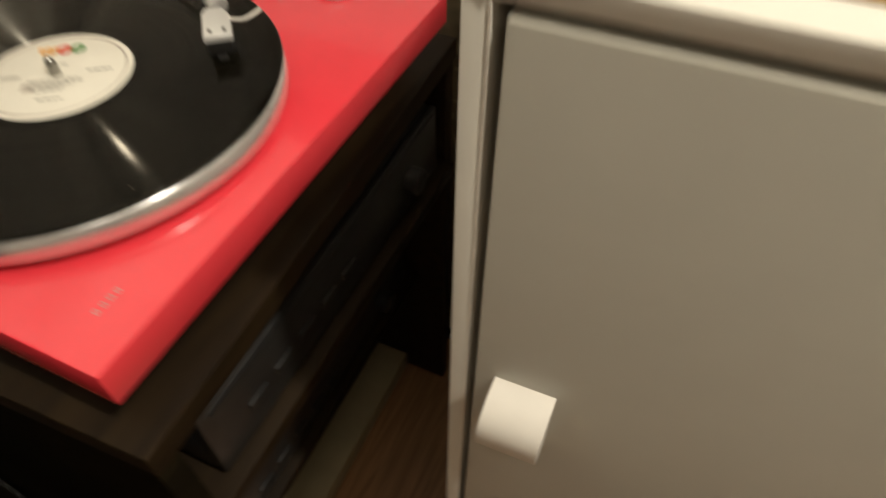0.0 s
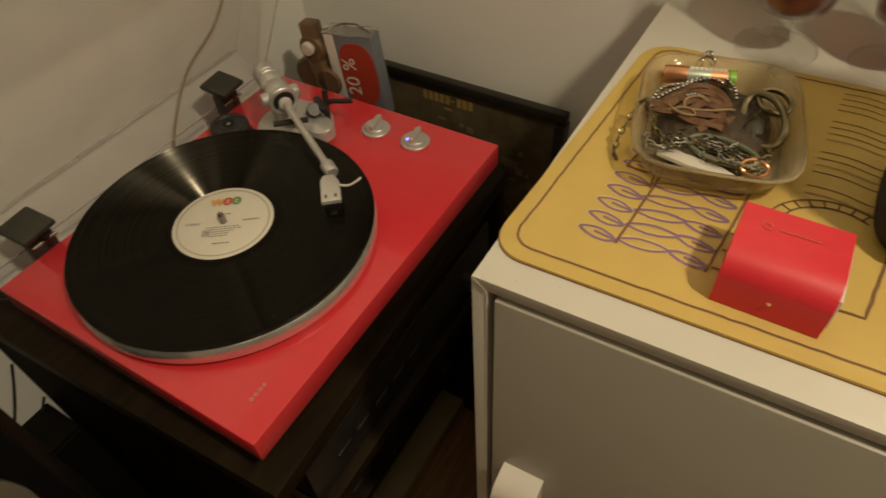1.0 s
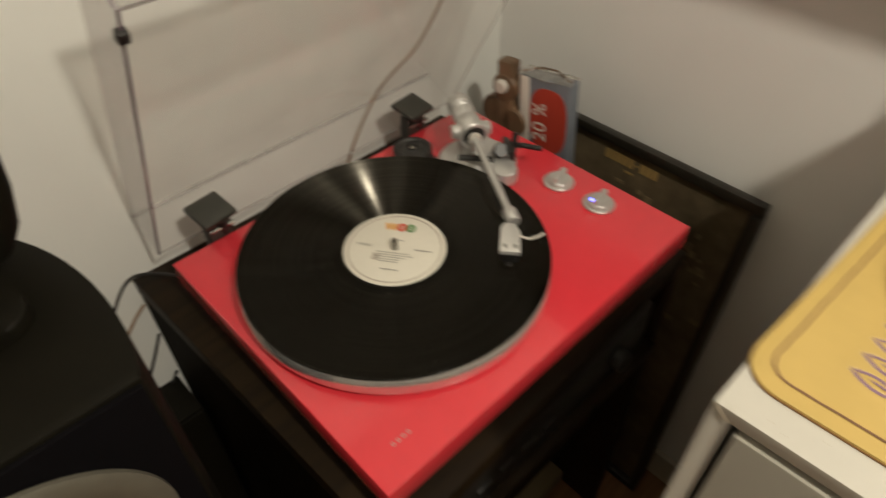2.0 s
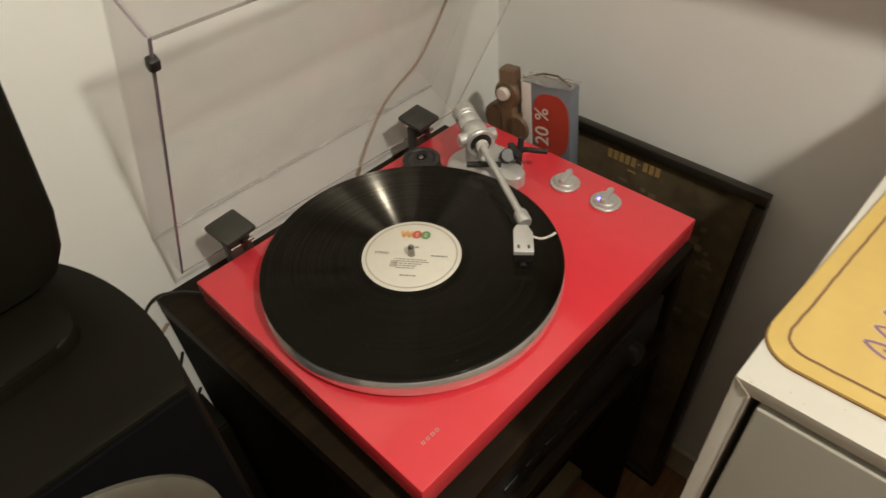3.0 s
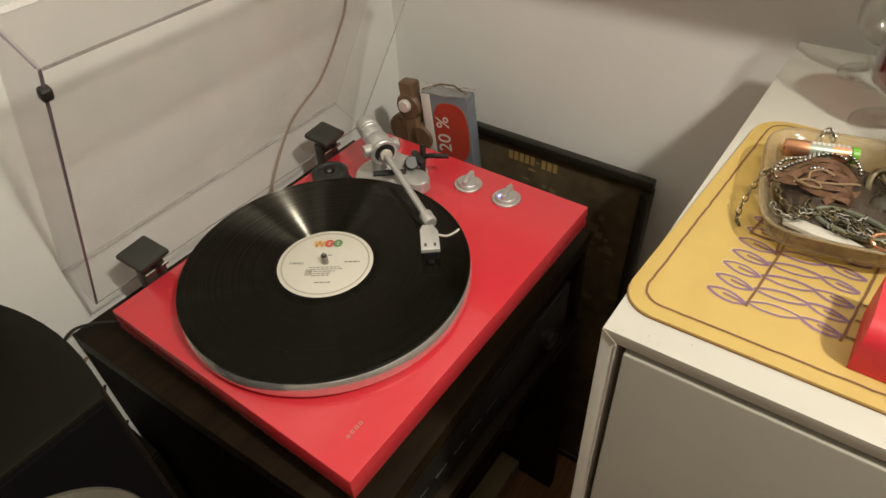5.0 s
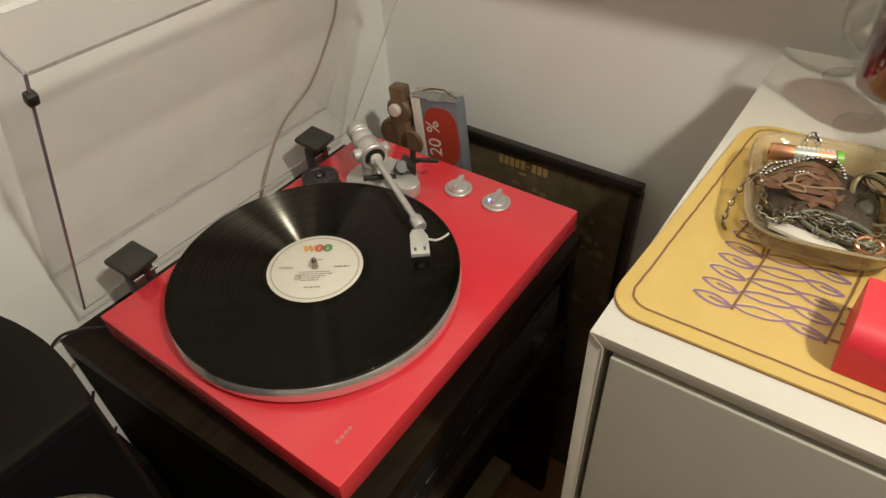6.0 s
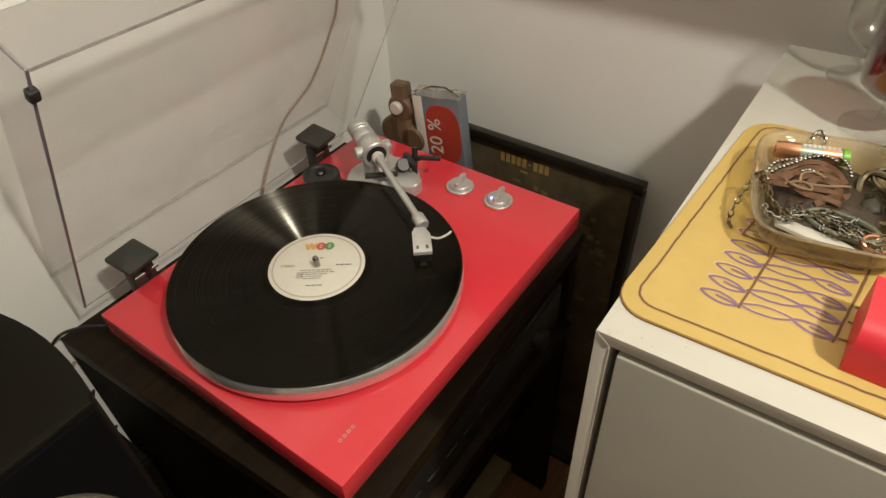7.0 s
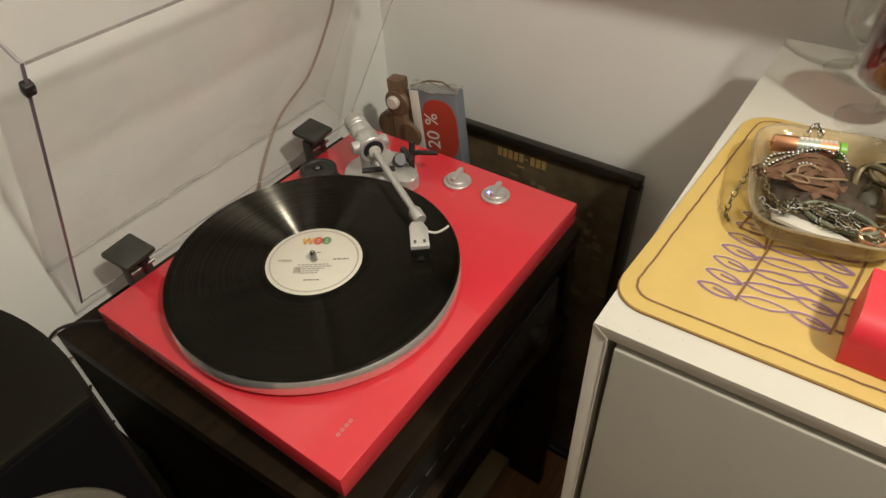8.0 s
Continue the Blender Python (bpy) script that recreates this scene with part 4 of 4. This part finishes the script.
bars = bmesh.new()
ax = (b1 - b0).normalized()
for i in range(8):
    p = b0 + ax * (0.0162 + i * 0.0030)
    box(p.x, p.x + 0.0022, p.y - 0.0012, p.y + 0.0022, p.z + 0.0054, p.z + 0.00605, bm=bars)
part("printed_bars", bars, CARDWHITE, bat)


def chain(name, pts, link, mat, label):
    """A chain of links along a line, as one countless string."""
    line = smooth_line(pts, 10)
    bm = bmesh.new()
    last, k = line[0], 0
    for p in line[1:]:
        d = p - last
        if d.length < link * 0.78:
            continue
        c = (p + last) / 2
        m = Matrix.Translation(c) @ d.to_track_quat("X", "Z").to_matrix().to_4x4() @ Matrix.Rotation(radians(90 * (k % 2) + 25), 4, "X")
        loop = [m @ Vector((link * 0.62 * math.cos(a), link * 0.36 * math.sin(a), 0)) for a in [2 * math.pi * q / 10 for q in range(10)]]
        tube(loop, link * 0.13, 5, True, bm)
        last, k = p, k + 1
    return solo(name, bm, mat, tuple(line[len(line) // 2]), label, "chain")


def beads(name, pts, rad, mat, label):
    line = smooth_line(pts, 14)
    bm = bmesh.new()
    last = None
    for p in line:
        if last is not None and (p - last).length < rad * 1.9:
            continue
        r_ = bmesh.ops.create_icosphere(bm, subdivisions=2, radius=rad)
        bmesh.ops.translate(bm, verts=r_["verts"], vec=p)
        last = p
    return solo(name, bm, mat, tuple(line[len(line) // 2]), label, "bead chain")


z = IN
beads("ball_chain", [(0.1887, 0.2679, z + 0.0123), (0.1905, 0.2780, z + 0.0143), (0.1961, 0.2829, z + 0.0156), (0.2033, 0.2867, z + 0.0170), (0.2105, 0.2950, z + 0.0189), (0.2189, 0.3004, z + 0.0196), (0.2273, 0.2987, z + 0.0189), (0.2336, 0.2921, z + 0.0176), (0.2373, 0.2829, z + 0.0156)], 0.0014, STEEL, "shiny steel ball chain lying over the battery")
beads("ball_chain", [(0.1917, 0.2685, z + 0.0130), (0.1967, 0.2760, z + 0.0150), (0.2023, 0.2825, z + 0.0163), (0.2095, 0.2901, z + 0.0183), (0.2178, 0.2960, z + 0.0189), (0.2252, 0.2946, z + 0.0183)], 0.0014, STEEL, "shiny steel ball chain, second strand")
beads("ball_chain", [(0.2085, 0.2731, z + 0.0170), (0.2122, 0.2768, z + 0.0170), (0.2180, 0.2772, z + 0.0163)], 0.0013, STEEL, "short end of steel ball chain")
chain("link_chain", [(0.1840, 0.2175, DZ + 0.0012), (0.1812, 0.2215, DZ + 0.0024), (0.1808, 0.2300, DZ + 0.0110), (0.1847, 0.2514, DZ + 0.0234), (0.1906, 0.2536, DZ + 0.0224), (0.2006, 0.2363, z + 0.0123), (0.2141, 0.2301, z + 0.0110), (0.2286, 0.2332, z + 0.0117), (0.2462, 0.2301, z + 0.0117), (0.2586, 0.2234, z + 0.0117), (0.2678, 0.2291, z + 0.0110)], 0.0044, BRASS, "dull metal link chain hanging over the dish rim")
chain("link_chain", [(0.1974, 0.2286, z + 0.0130), (0.2016, 0.2208, z + 0.0130), (0.2110, 0.2218, z + 0.0117), (0.2250, 0.2368, z + 0.0117), (0.2399, 0.2379, z + 0.0123), (0.2544, 0.2322, z + 0.0104), (0.2647, 0.2234, z + 0.0104)], 0.0048, STEEL, "steel link chain in the dish")
chain("earring", [(0.2040, 0.3165, DZ + 0.0175), (0.2062, 0.3220, DZ + 0.0250), (0.2105, 0.3226, DZ + 0.0250), (0.2135, 0.3178, DZ + 0.0175)], 0.0048, STEEL, "silver earring hooked on the dish rim")
STRAPS = (
    ([(0.1924, 0.2709, 0.0117), (0.2014, 0.2817, 0.0150), (0.2138, 0.2883, 0.0170), (0.2263, 0.2866, 0.0163), (0.2358, 0.2769, 0.0137)], 0.0034, -48, -38, 22),
    ([(0.1990, 0.2607, 0.0123), (0.2065, 0.2745, 0.0156), (0.2180, 0.2820, 0.0170), (0.2285, 0.2787, 0.0156), (0.2337, 0.2680, 0.0130)], 0.0042, -58, -38, 24),
    ([(0.1892, 0.2550, 0.0123), (0.1983, 0.2536, 0.0150), (0.2107, 0.2553, 0.0163), (0.2232, 0.2589, 0.0163), (0.2347, 0.2634, 0.0143)], 0.0035, -22, -32, 20),
    ([(0.1894, 0.2487, 0.0110), (0.1876, 0.2555, 0.0130), (0.1931, 0.2598, 0.0143), (0.2035, 0.2567, 0.0150), (0.2149, 0.2520, 0.0150), (0.2275, 0.2530, 0.0143), (0.2368, 0.2550, 0.0123)], 0.0040, -55, -31, 26),
    ([(0.2047, 0.2586, 0.0130), (0.2127, 0.2690, 0.0170), (0.2232, 0.2743, 0.0176), (0.2337, 0.2729, 0.0150)], 0.0033, -18, -24, 22),
    ([(0.2129, 0.2588, 0.0143), (0.2200, 0.2690, 0.0176), (0.2295, 0.2674, 0.0170), (0.2368, 0.2592, 0.0130)], 0.0040, -47, -34, 24),
    ([(0.1954, 0.2632, 0.0123), (0.2024, 0.2703, 0.0150), (0.2118, 0.2709, 0.0156), (0.2191, 0.2640, 0.0143)], 0.0030, -31, -35, 22),
    ([(0.2234, 0.2477, 0.0117), (0.2306, 0.2567, 0.0143), (0.2384, 0.2638, 0.0130), (0.2400, 0.2708, 0.0104)], 0.0042, -44, -66, 22))
for pts, w, ta, tb, wv in STRAPS:
    pts = [(x, y, z + h) for x, y, h in pts]
    solo("leather_strip", strap(smooth_line(pts, 7), w, ta, tb, wave=wv), LEATHER, pts[2], "brown flat leather strip bundled in the dish", "strip", "leather strips", smooth=False)
for cord in (
        [(0.2013, 0.2599, z + 0.0156), (0.2043, 0.2544, z + 0.0176), (0.2116, 0.2515, z + 0.0179), (0.2184, 0.2531, z + 0.0179), (0.2158, 0.2571, z + 0.0183), (0.2095, 0.2576, z + 0.0183), (0.2023, 0.2537, z + 0.0163)],
        [(0.2106, 0.2570, z + 0.0176), (0.2094, 0.2661, z + 0.0189), (0.2152, 0.2714, z + 0.0196), (0.2231, 0.2692, z + 0.0189)],
        [(0.2158, 0.2576, z + 0.0183), (0.2273, 0.2623, z + 0.0183), (0.2357, 0.2695, z + 0.0170), (0.2384, 0.2744, z + 0.0143)]):
    solo("thin_cord", tube(smooth_line(cord, 8), 0.0007, 6, flat=1.3), CORD, cord[2], "thin tan cord loop in the dish", "cord", "thin cords")


for k in range(8):
    cx, cy = DX + random.uniform(-0.018, 0.034), DY + random.uniform(-0.040, -0.012)
    a0 = random.uniform(0, 6.28)
    chain("link_chain", [(cx + 0.010 * math.cos(a0 + q), cy + 0.007 * math.sin(a0 + q), z + 0.0115 + 0.0008 * q) for q in range(5)], 0.0036, BRASS if k % 3 else STEEL, "short end of dull metal chain in the dish")


def bangle(c, rx, ry, rad, tilt, mat, label, name="bangle", flat=1.0):
    loop = [pose(*c, *tilt) @ Vector((rx * math.cos(a), ry * math.sin(a), 0)) for a in [2 * math.pi * q / 40 for q in range(40)]]
    return solo(name, tube(loop, rad, 8, True, flat=flat), mat, c, label, "bracelet", "bangles")


bangle((0.2565, 0.2746, z + 0.0123), 0.0115, 0.0215, 0.0024, (14, -26, 22), BRASS, "heavy dull metal bangle leaning in the dish")
bangle((0.2587, 0.2941, z + 0.0143), 0.0105, 0.0085, 0.0018, (20, 12, 0), BRASS, "round dull metal ring bangle")
bangle((0.2420, 0.2353, z + 0.0110), 0.0210, 0.0095, 0.0019, (6, 0, -6), OLIVE, "grey-green narrow bangle among the chains")
bangle((0.2621, 0.2286, z + 0.0104), 0.0085, 0.0052, 0.0012, (25, 10, 30), COPPER, "small gold-coloured hoop lying in the dish", "hoop")
part_bm = slab([(0.2055, 0.2270), (0.2075, 0.2200), (0.2260, 0.2165), (0.2450, 0.2165), (0.2540, 0.2200), (0.2460, 0.2235), (0.2280, 0.2255), (0.2130, 0.2290)], z + 0.0060, z + 0.0088, 0.001)
solo("hair_slide", part_bm, PEARL, (0.2215, 0.2189, z + 0.0071), "pearly pale hair slide in the dish", "hair slide")
glassy = bmesh.new()
bmesh.ops.create_icosphere(glassy, subdivisions=2, radius=1.0)
for v in glassy.verts:
    v.co = Vector((0.2535 + 0.009 * v.co.x, 0.272 + 0.019 * v.co.y, z + 0.007 + 0.007 * v.co.z))
solo("pendant", glassy, CLOUDY, (0.2617, 0.2501, z + 0.0011), "cloudy glass pendant under the bangle", "pendant")
heap = bmesh.new()
bmesh.ops.create_icosphere(heap, subdivisions=4, radius=1.0)
for v in heap.verts:
    q = v.co.copy()
    v.co = Vector((DX + 0.034 * q.x, DY + 0.043 * q.y, z + 0.006 + 0.0065 * q.z * (1 + 0.8 * noise.noise(q * 4.0))))
solo("leather_scraps", heap, SCRAP, (DX, DY, z), "dark tangle of leather and chain under the trinkets", "trinkets", kind="stuff")

# ---------------------------------------------------------------- wine glasses
def wine_glass(x, y, label):
    """A short-stemmed glass with a straight, round-bottomed bowl."""
    g = thing("wine_glass", (x, y, CT), label, "wine glass", "wine glasses on the cabinet")
    o = CT + 0.0003
    stem = [(0.0285, 0.0), (0.0302, 0.0012), (0.0296, 0.0024), (0.020, 0.0034), (0.009, 0.0050), (0.0060, 0.010), (0.0055, 0.020), (0.0065, 0.028)]
    bowl = [(0.012, 0.0315), (0.021, 0.0335), (0.0268, 0.0385), (0.0292, 0.047), (0.0300, 0.070), (0.0305, 0.118), (0.0300, 0.1186), (0.0295, 0.118), (0.0290, 0.070), (0.0282, 0.0475), (0.0260, 0.0395), (0.0205, 0.0348), (0, 0.0335)]
    part("bowl", lathe(stem + bowl, (x, y, o), 64), GLASS, g, "clear short-stemmed glass")
    part("wine", lathe([(0, 0.0340), (0.0203, 0.0352), (0.0257, 0.0399), (0.0279, 0.0478), (0.0286, 0.070), (0.0287, 0.0820), (0, 0.0820)], (x, y, o), 64), WINE, g, "dark red wine")


wine_glass(0.2440, 0.4005, "stemmed glass of red wine on the cabinet")
wine_glass(0.3235, 0.407, "stemmed glass of red wine beside the placemat corner")
gob = thing("goblet", (0.215, 0.483, CT), "small empty clear goblet on the cabinet", "goblet")
part("bowl", lathe([(0.0245, 0.0), (0.0258, 0.0011), (0.0250, 0.0022), (0.014, 0.0030), (0.0055, 0.0055), (0.0042, 0.012), (0.0042, 0.022), (0.0060, 0.0265), (0.0130, 0.0305), (0.0210, 0.0375), (0.0255, 0.048), (0.0268, 0.060), (0.0255, 0.078), (0.0232, 0.092), (0.0228, 0.0924), (0.0224, 0.092), (0.0246, 0.078), (0.0258, 0.060), (0.0245, 0.0487), (0.0202, 0.0388), (0.0125, 0.0322), (0, 0.0305)], (0.215, 0.483, CT + 0.0003), 64), GLASS, gob, "thin clear glass bowl on a stem")

# ---------------------------------------------------------------- framed poster against the wall
lean = math.degrees(math.atan2(0.030, 0.69))
PF = pose(-0.143, 0.503, 0.0, -lean, 0, 0)
poster = thing("framed_poster", (-0.135, 0.51, 0), "dark poster in a black frame, leaning against the wall", "poster")
PW, PH = 0.180, 0.676
part("frame_bar", placed(box(-PW, PW, 0.004, 0.018, PH - 0.014, PH, 0.002), PF), FRAME, poster)
part("frame_bar", placed(box(-PW, PW, 0.0, 0.022, 0.001, 0.016, 0.002), PF), FRAME, poster)
part("frame_bar", placed(box(-PW, -PW + 0.014, 0.0, 0.022, 0.0165, PH - 0.0165, 0.002), PF), FRAME, poster)
part("frame_bar", placed(box(PW - 0.014, PW, 0.0, 0.022, 0.0165, PH - 0.0165, 0.002), PF), FRAME, poster)
sheet = part("print", placed(box(-PW + 0.0145, PW - 0.0145, 0.012, 0.015, 0.017, PH - 0.017), PF), POSTER, poster, "dark brown print")
letters = bmesh.new()
for i in range(9):
    x = -0.040 + i * 0.0092
    if i == 5:
        box(x, x + 0.005, 0.0112, 0.0116, PH - 0.0345, PH - 0.0325, bm=letters)
    else:
        box(x, x + 0.0066, 0.0112, 0.0116, PH - 0.0405, PH - 0.0265, bm=letters)
part("printed_title", placed(letters, PF), GOLDINK, sheet, "gold title bars")
emb = bmesh.new()
box(-0.006, 0.006, 0.0112, 0.0116, PH - 0.0500, PH - 0.0470, bm=emb)
part("printed_emblem", placed(emb, PF), GOLDINK, sheet)
for i in range(80):
    x, zz = random.uniform(-0.15, 0.15), PH - random.uniform(0.062, 0.30)
    w, h = random.uniform(0.006, 0.02), random.uniform(0.004, 0.012)
    part("printed_detail", placed(box(x, x + w, 0.0113, 0.0117, zz - h, zz), PF), POSTERTAN, sheet)

# ---------------------------------------------------------------- card box and wooden figure in the corner
# unseen support, added under the card box and the wooden figure
ped = thing("hidden_pedestal", (-0.30, 0.475, 0), "hidden black pedestal, added to carry the card box", "box")
part("body", box(-0.408, -0.195, 0.4515, 0.4955, 0.0, 0.63, 0.002), FRAME, ped)
cardm = pose(-0.2345, 0.470, 0.6340, 0, -5, 6)
cb = thing("card_box", (-0.2395, 0.475, 0.6305), "blue-grey box in crinkled wrap with a red 20% sticker", "box")
part("body", placed(box(-0.036, 0.036, 0.0, 0.022, 0.0, 0.120, 0.0012), cardm), PAPERGREY, cb)
part("cover_edge", placed(box(-0.0365, -0.0225, -0.0012, 0.0, 0.001, 0.119, 0.0003), cardm), CARDWHITE, cb, "pale spine strip")
ov = [(0.0065 + 0.0275 * math.copysign(abs(math.cos(a)) ** 0.7, math.cos(a)), 0.064 + 0.045 * math.copysign(abs(math.sin(a)) ** 0.7, math.sin(a))) for a in [2 * math.pi * k / 40 for k in range(40)]]
st = slab(ov, 0.0, 0.0006)
part("sticker", placed(st, cardm @ pose(0, -0.0002, 0, 90, 0, 0)), CARDRED, cb, "red round-cornered sticker")
part("printed_number", lettering("20 %", 0.0290, cardm @ pose(-0.0055, -0.0012, 0.060, 90, 0, 0) @ pose(0, 0, 0, 0, 0, 90), 0.0002), CARDWHITE, cb, smooth=False)
# loose, crumpled top of the wrap
wrap = bmesh.new()
grid_pts = []
for i in range(15):
    row_ = []
    for j in range(7):
        u_, v_ = i / 14, j / 6
        lift = 0.0055 * math.sin(math.pi * v_) + random.uniform(-0.0022, 0.0022)
        row_.append(wrap.verts.new(cardm @ Vector((-0.038 + 0.076 * u_, -0.0022 + 0.0266 * v_, 0.1195 + max(0.0008, lift) + 0.002 * math.sin(u_ * 9.0)))))
    grid_pts.append(row_)
for i in range(14):
    for j in range(6):
        wrap.faces.new((grid_pts[i][j], grid_pts[i + 1][j], grid_pts[i + 1][j + 1], grid_pts[i][j + 1]))
bmesh.ops.solidify(wrap, geom=list(wrap.faces), thickness=0.0004)
part("wrap_fold", wrap, FILM, cb, "crinkled clear wrap", smooth=False)
part("wrap_edge", tube([cardm @ Vector((-0.034, 0.001, 0.1242)), cardm @ Vector((-0.012, 0.0135, 0.1285)), cardm @ Vector((0.008, 0.0165, 0.1275)), cardm @ Vector((0.034, 0.004, 0.1245))], 0.0013, 6), BROWNW, cb)

wf = thing("wooden_clamp", (-0.315, 0.475, 0.6305), "brown wooden figure with a round white knob", "ornament")
wm = pose(-0.296, 0.470, 0.6320, 0, -4, 4)
part("upright", placed(slab(rounded(-0.0125, 0.0125, -0.010, 0.010, 0.004, 4), 0.0, 0.128, 0.003), wm), BROWNW, wf)
part("bulge", placed(turned([(0, -0.010), (0.018, -0.010), (0.020, -0.007), (0.020, 0.007), (0.018, 0.010), (0, 0.010)], (0, -0.001, 0.092), (0, -0.002, 0.092), 28), wm), BROWNW, wf)
part("lobe", placed(turned([(0, -0.008), (0.021, -0.008), (0.024, -0.005), (0.024, 0.005), (0.021, 0.008), (0, 0.008)], (-0.018, 0.0, 0.050), (-0.018, -0.001, 0.050), 28), wm), BROWNW, wf)
part("lobe", placed(turned([(0, -0.008), (0.017, -0.008), (0.020, -0.005), (0.020, 0.005), (0.017, 0.008), (0, 0.008)], (0.014, -0.002, 0.045), (0.014, -0.003, 0.045), 28), wm), BROWNW, wf)
part("knob", placed(turned([(0, 0), (0.0085, 0), (0.0095, 0.002), (0.0095, 0.006), (0.008, 0.008), (0, 0.0085)], (-0.001, -0.0115, 0.096), (-0.001, -0.02, 0.096), 28), wm), CARDWHITE, wf, "round white knob")

# ---------------------------------------------------------------- loudspeaker and what stands on it
SX = -0.080
sp = thing("loudspeaker", (-0.2, -0.20, 0), "tall black loudspeaker with rounded back and grey driver ring", "loudspeaker")
# barrel plan: an oval cut off flat at the front
out = []
for i in range(49):
    a = radians(28 + (332 - 28) * i / 48)
    out.append((-0.148 + 0.145 * math.cos(a), -0.170 + 0.087 * math.sin(a)))
k_ = (SX + 0.148) / 0.145
half = 0.087 * math.sqrt(1 - k_ * k_)
out = [(SX, -0.170 + half)] + [(x, y) for x, y in out if x < SX - 0.002] + [(SX, -0.170 - half)]
out = [(x, y if y > -0.170 else -0.170 + (y + 0.170) * 1.75) for x, y in out]
part("cabinet", slab(out, 0.0, 0.865, 0.002), SPEAKERM, sp)
part("baffle", box(SX, SX + 0.004, -0.302, -0.095, 0.01, 0.862, 0.001), BAFFLE, sp)


def driver(zc, ro, ri):
    c, e = (SX + 0.0042, -0.2005, zc), (SX + 1, -0.2005, zc)
    d = part("driver_ring", turned([(ri, 0), (ro, 0), (ro, 0.003), (ro - 0.003, 0.005), (ri + 0.003, 0.005), (ri, 0.003), (ri, 0)], c, e, 64), RINGM, sp, "flat grey metal driver ring")
    part("cone", turned([(ri, 0.002), (ri * 0.85, 0.004), (ri * 0.7, 0.001), (ri * 0.3, -0.002), (ri * 0.2, 0.003), (0, 0.004)], c, e, 48), RUBBER, d)


driver(0.760, 0.0905, 0.068)
driver(0.560, 0.0905, 0.068)
dev = thing("desk_device", (-0.22, -0.18, 0.8653), "black tapered plastic device on a flat foot, on the loudspeaker", "device")
part("foot", placed(slab(rounded(-0.045, 0.040, -0.075, 0.075, 0.02, 6), 0.0, 0.010, 0.003), pose(-0.185, -0.195, 0.8654, 0, 0, 8)), SPEAKERM, dev)
bb = bmesh.new()
prev = None
for zz, hx, hy, cx in ((0.0105, 0.016, 0.050, -0.222), (0.016, 0.022, 0.064, -0.222), (0.030, 0.025, 0.073, -0.223), (0.055, 0.026, 0.080, -0.224), (0.10, 0.026, 0.086, -0.226), (0.16, 0.026, 0.094, -0.230), (0.22, 0.024, 0.098, -0.234), (0.245, 0.018, 0.092, -0.235), (0.25, 0.010, 0.08, -0.235)):
    ring = [bb.verts.new((cx + x, -0.170 + y, 0.8654 + zz)) for x, y in squircle(hx, hy, 3.2, 32)]
    if prev:
        for i in range(32):
            bb.faces.new((prev[i], prev[(i + 1) % 32], ring[(i + 1) % 32], ring[i]))
    else:
        bb.faces.new(ring[::-1])
    prev = ring
bb.faces.new(prev)
part("body", bb, SPEAKERM, dev)

# ---------------------------------------------------------------- box in the gap beside the stand
# made-up black block that keeps the lower gap dark
gb = thing("gap_filler", (-0.375, -0.058, 0.0), "tall black filler, added for the dark gap between stand and loudspeaker", "box")
part("body", box(-0.4115, -0.345, -0.088, -0.0320, 0.0, 0.452, 0.004), SPEAKERM, gb)
part("lid", box(-0.4105, -0.346, -0.087, -0.0330, 0.4525, 0.459, 0.002), SPEAKERM, gb)

# ---------------------------------------------------------------- cables
def cable(pts, rad, mat, label):
    solo("cable", tube(smooth_line(pts, 8), rad, 8), mat, pts[0], label, "cable", "cables behind the turntable")


cable([(-0.405, 0.510, 0.98), (-0.408, 0.477, 0.858), (-0.408, 0.454, 0.818), (-0.408, 0.403, 0.764), (-0.407, 0.334, 0.728), (-0.404, 0.276, 0.658), (-0.403, 0.262, 0.60)], 0.0018, CABLEB, "brownish cable hanging down the wall")
cable([(-0.345, 0.010, 0.665), (-0.370, -0.012, 0.668), (-0.395, -0.035, 0.655), (-0.404, -0.062, 0.615), (-0.404, -0.10, 0.55)], 0.0018, CABLE, "thin black cable behind the turntable")
cable([(-0.403, -0.031, 0.605), (-0.405, -0.048, 0.588), (-0.405, -0.075, 0.555), (-0.405, -0.11, 0.50)], 0.0020, CABLEB, "short tan cable behind the turntable")
cable([(-0.404, -0.031, 0.550), (-0.405, -0.046, 0.520), (-0.405, -0.070, 0.480), (-0.405, -0.10, 0.44)], 0.0018, CABLE, "thin black cable at the stand")
cable([(-0.404, -0.032, 0.475), (-0.405, -0.046, 0.455), (-0.405, -0.070, 0.425), (-0.405, -0.10, 0.40)], 0.0018, CABLE, "thin black cable low at the stand")
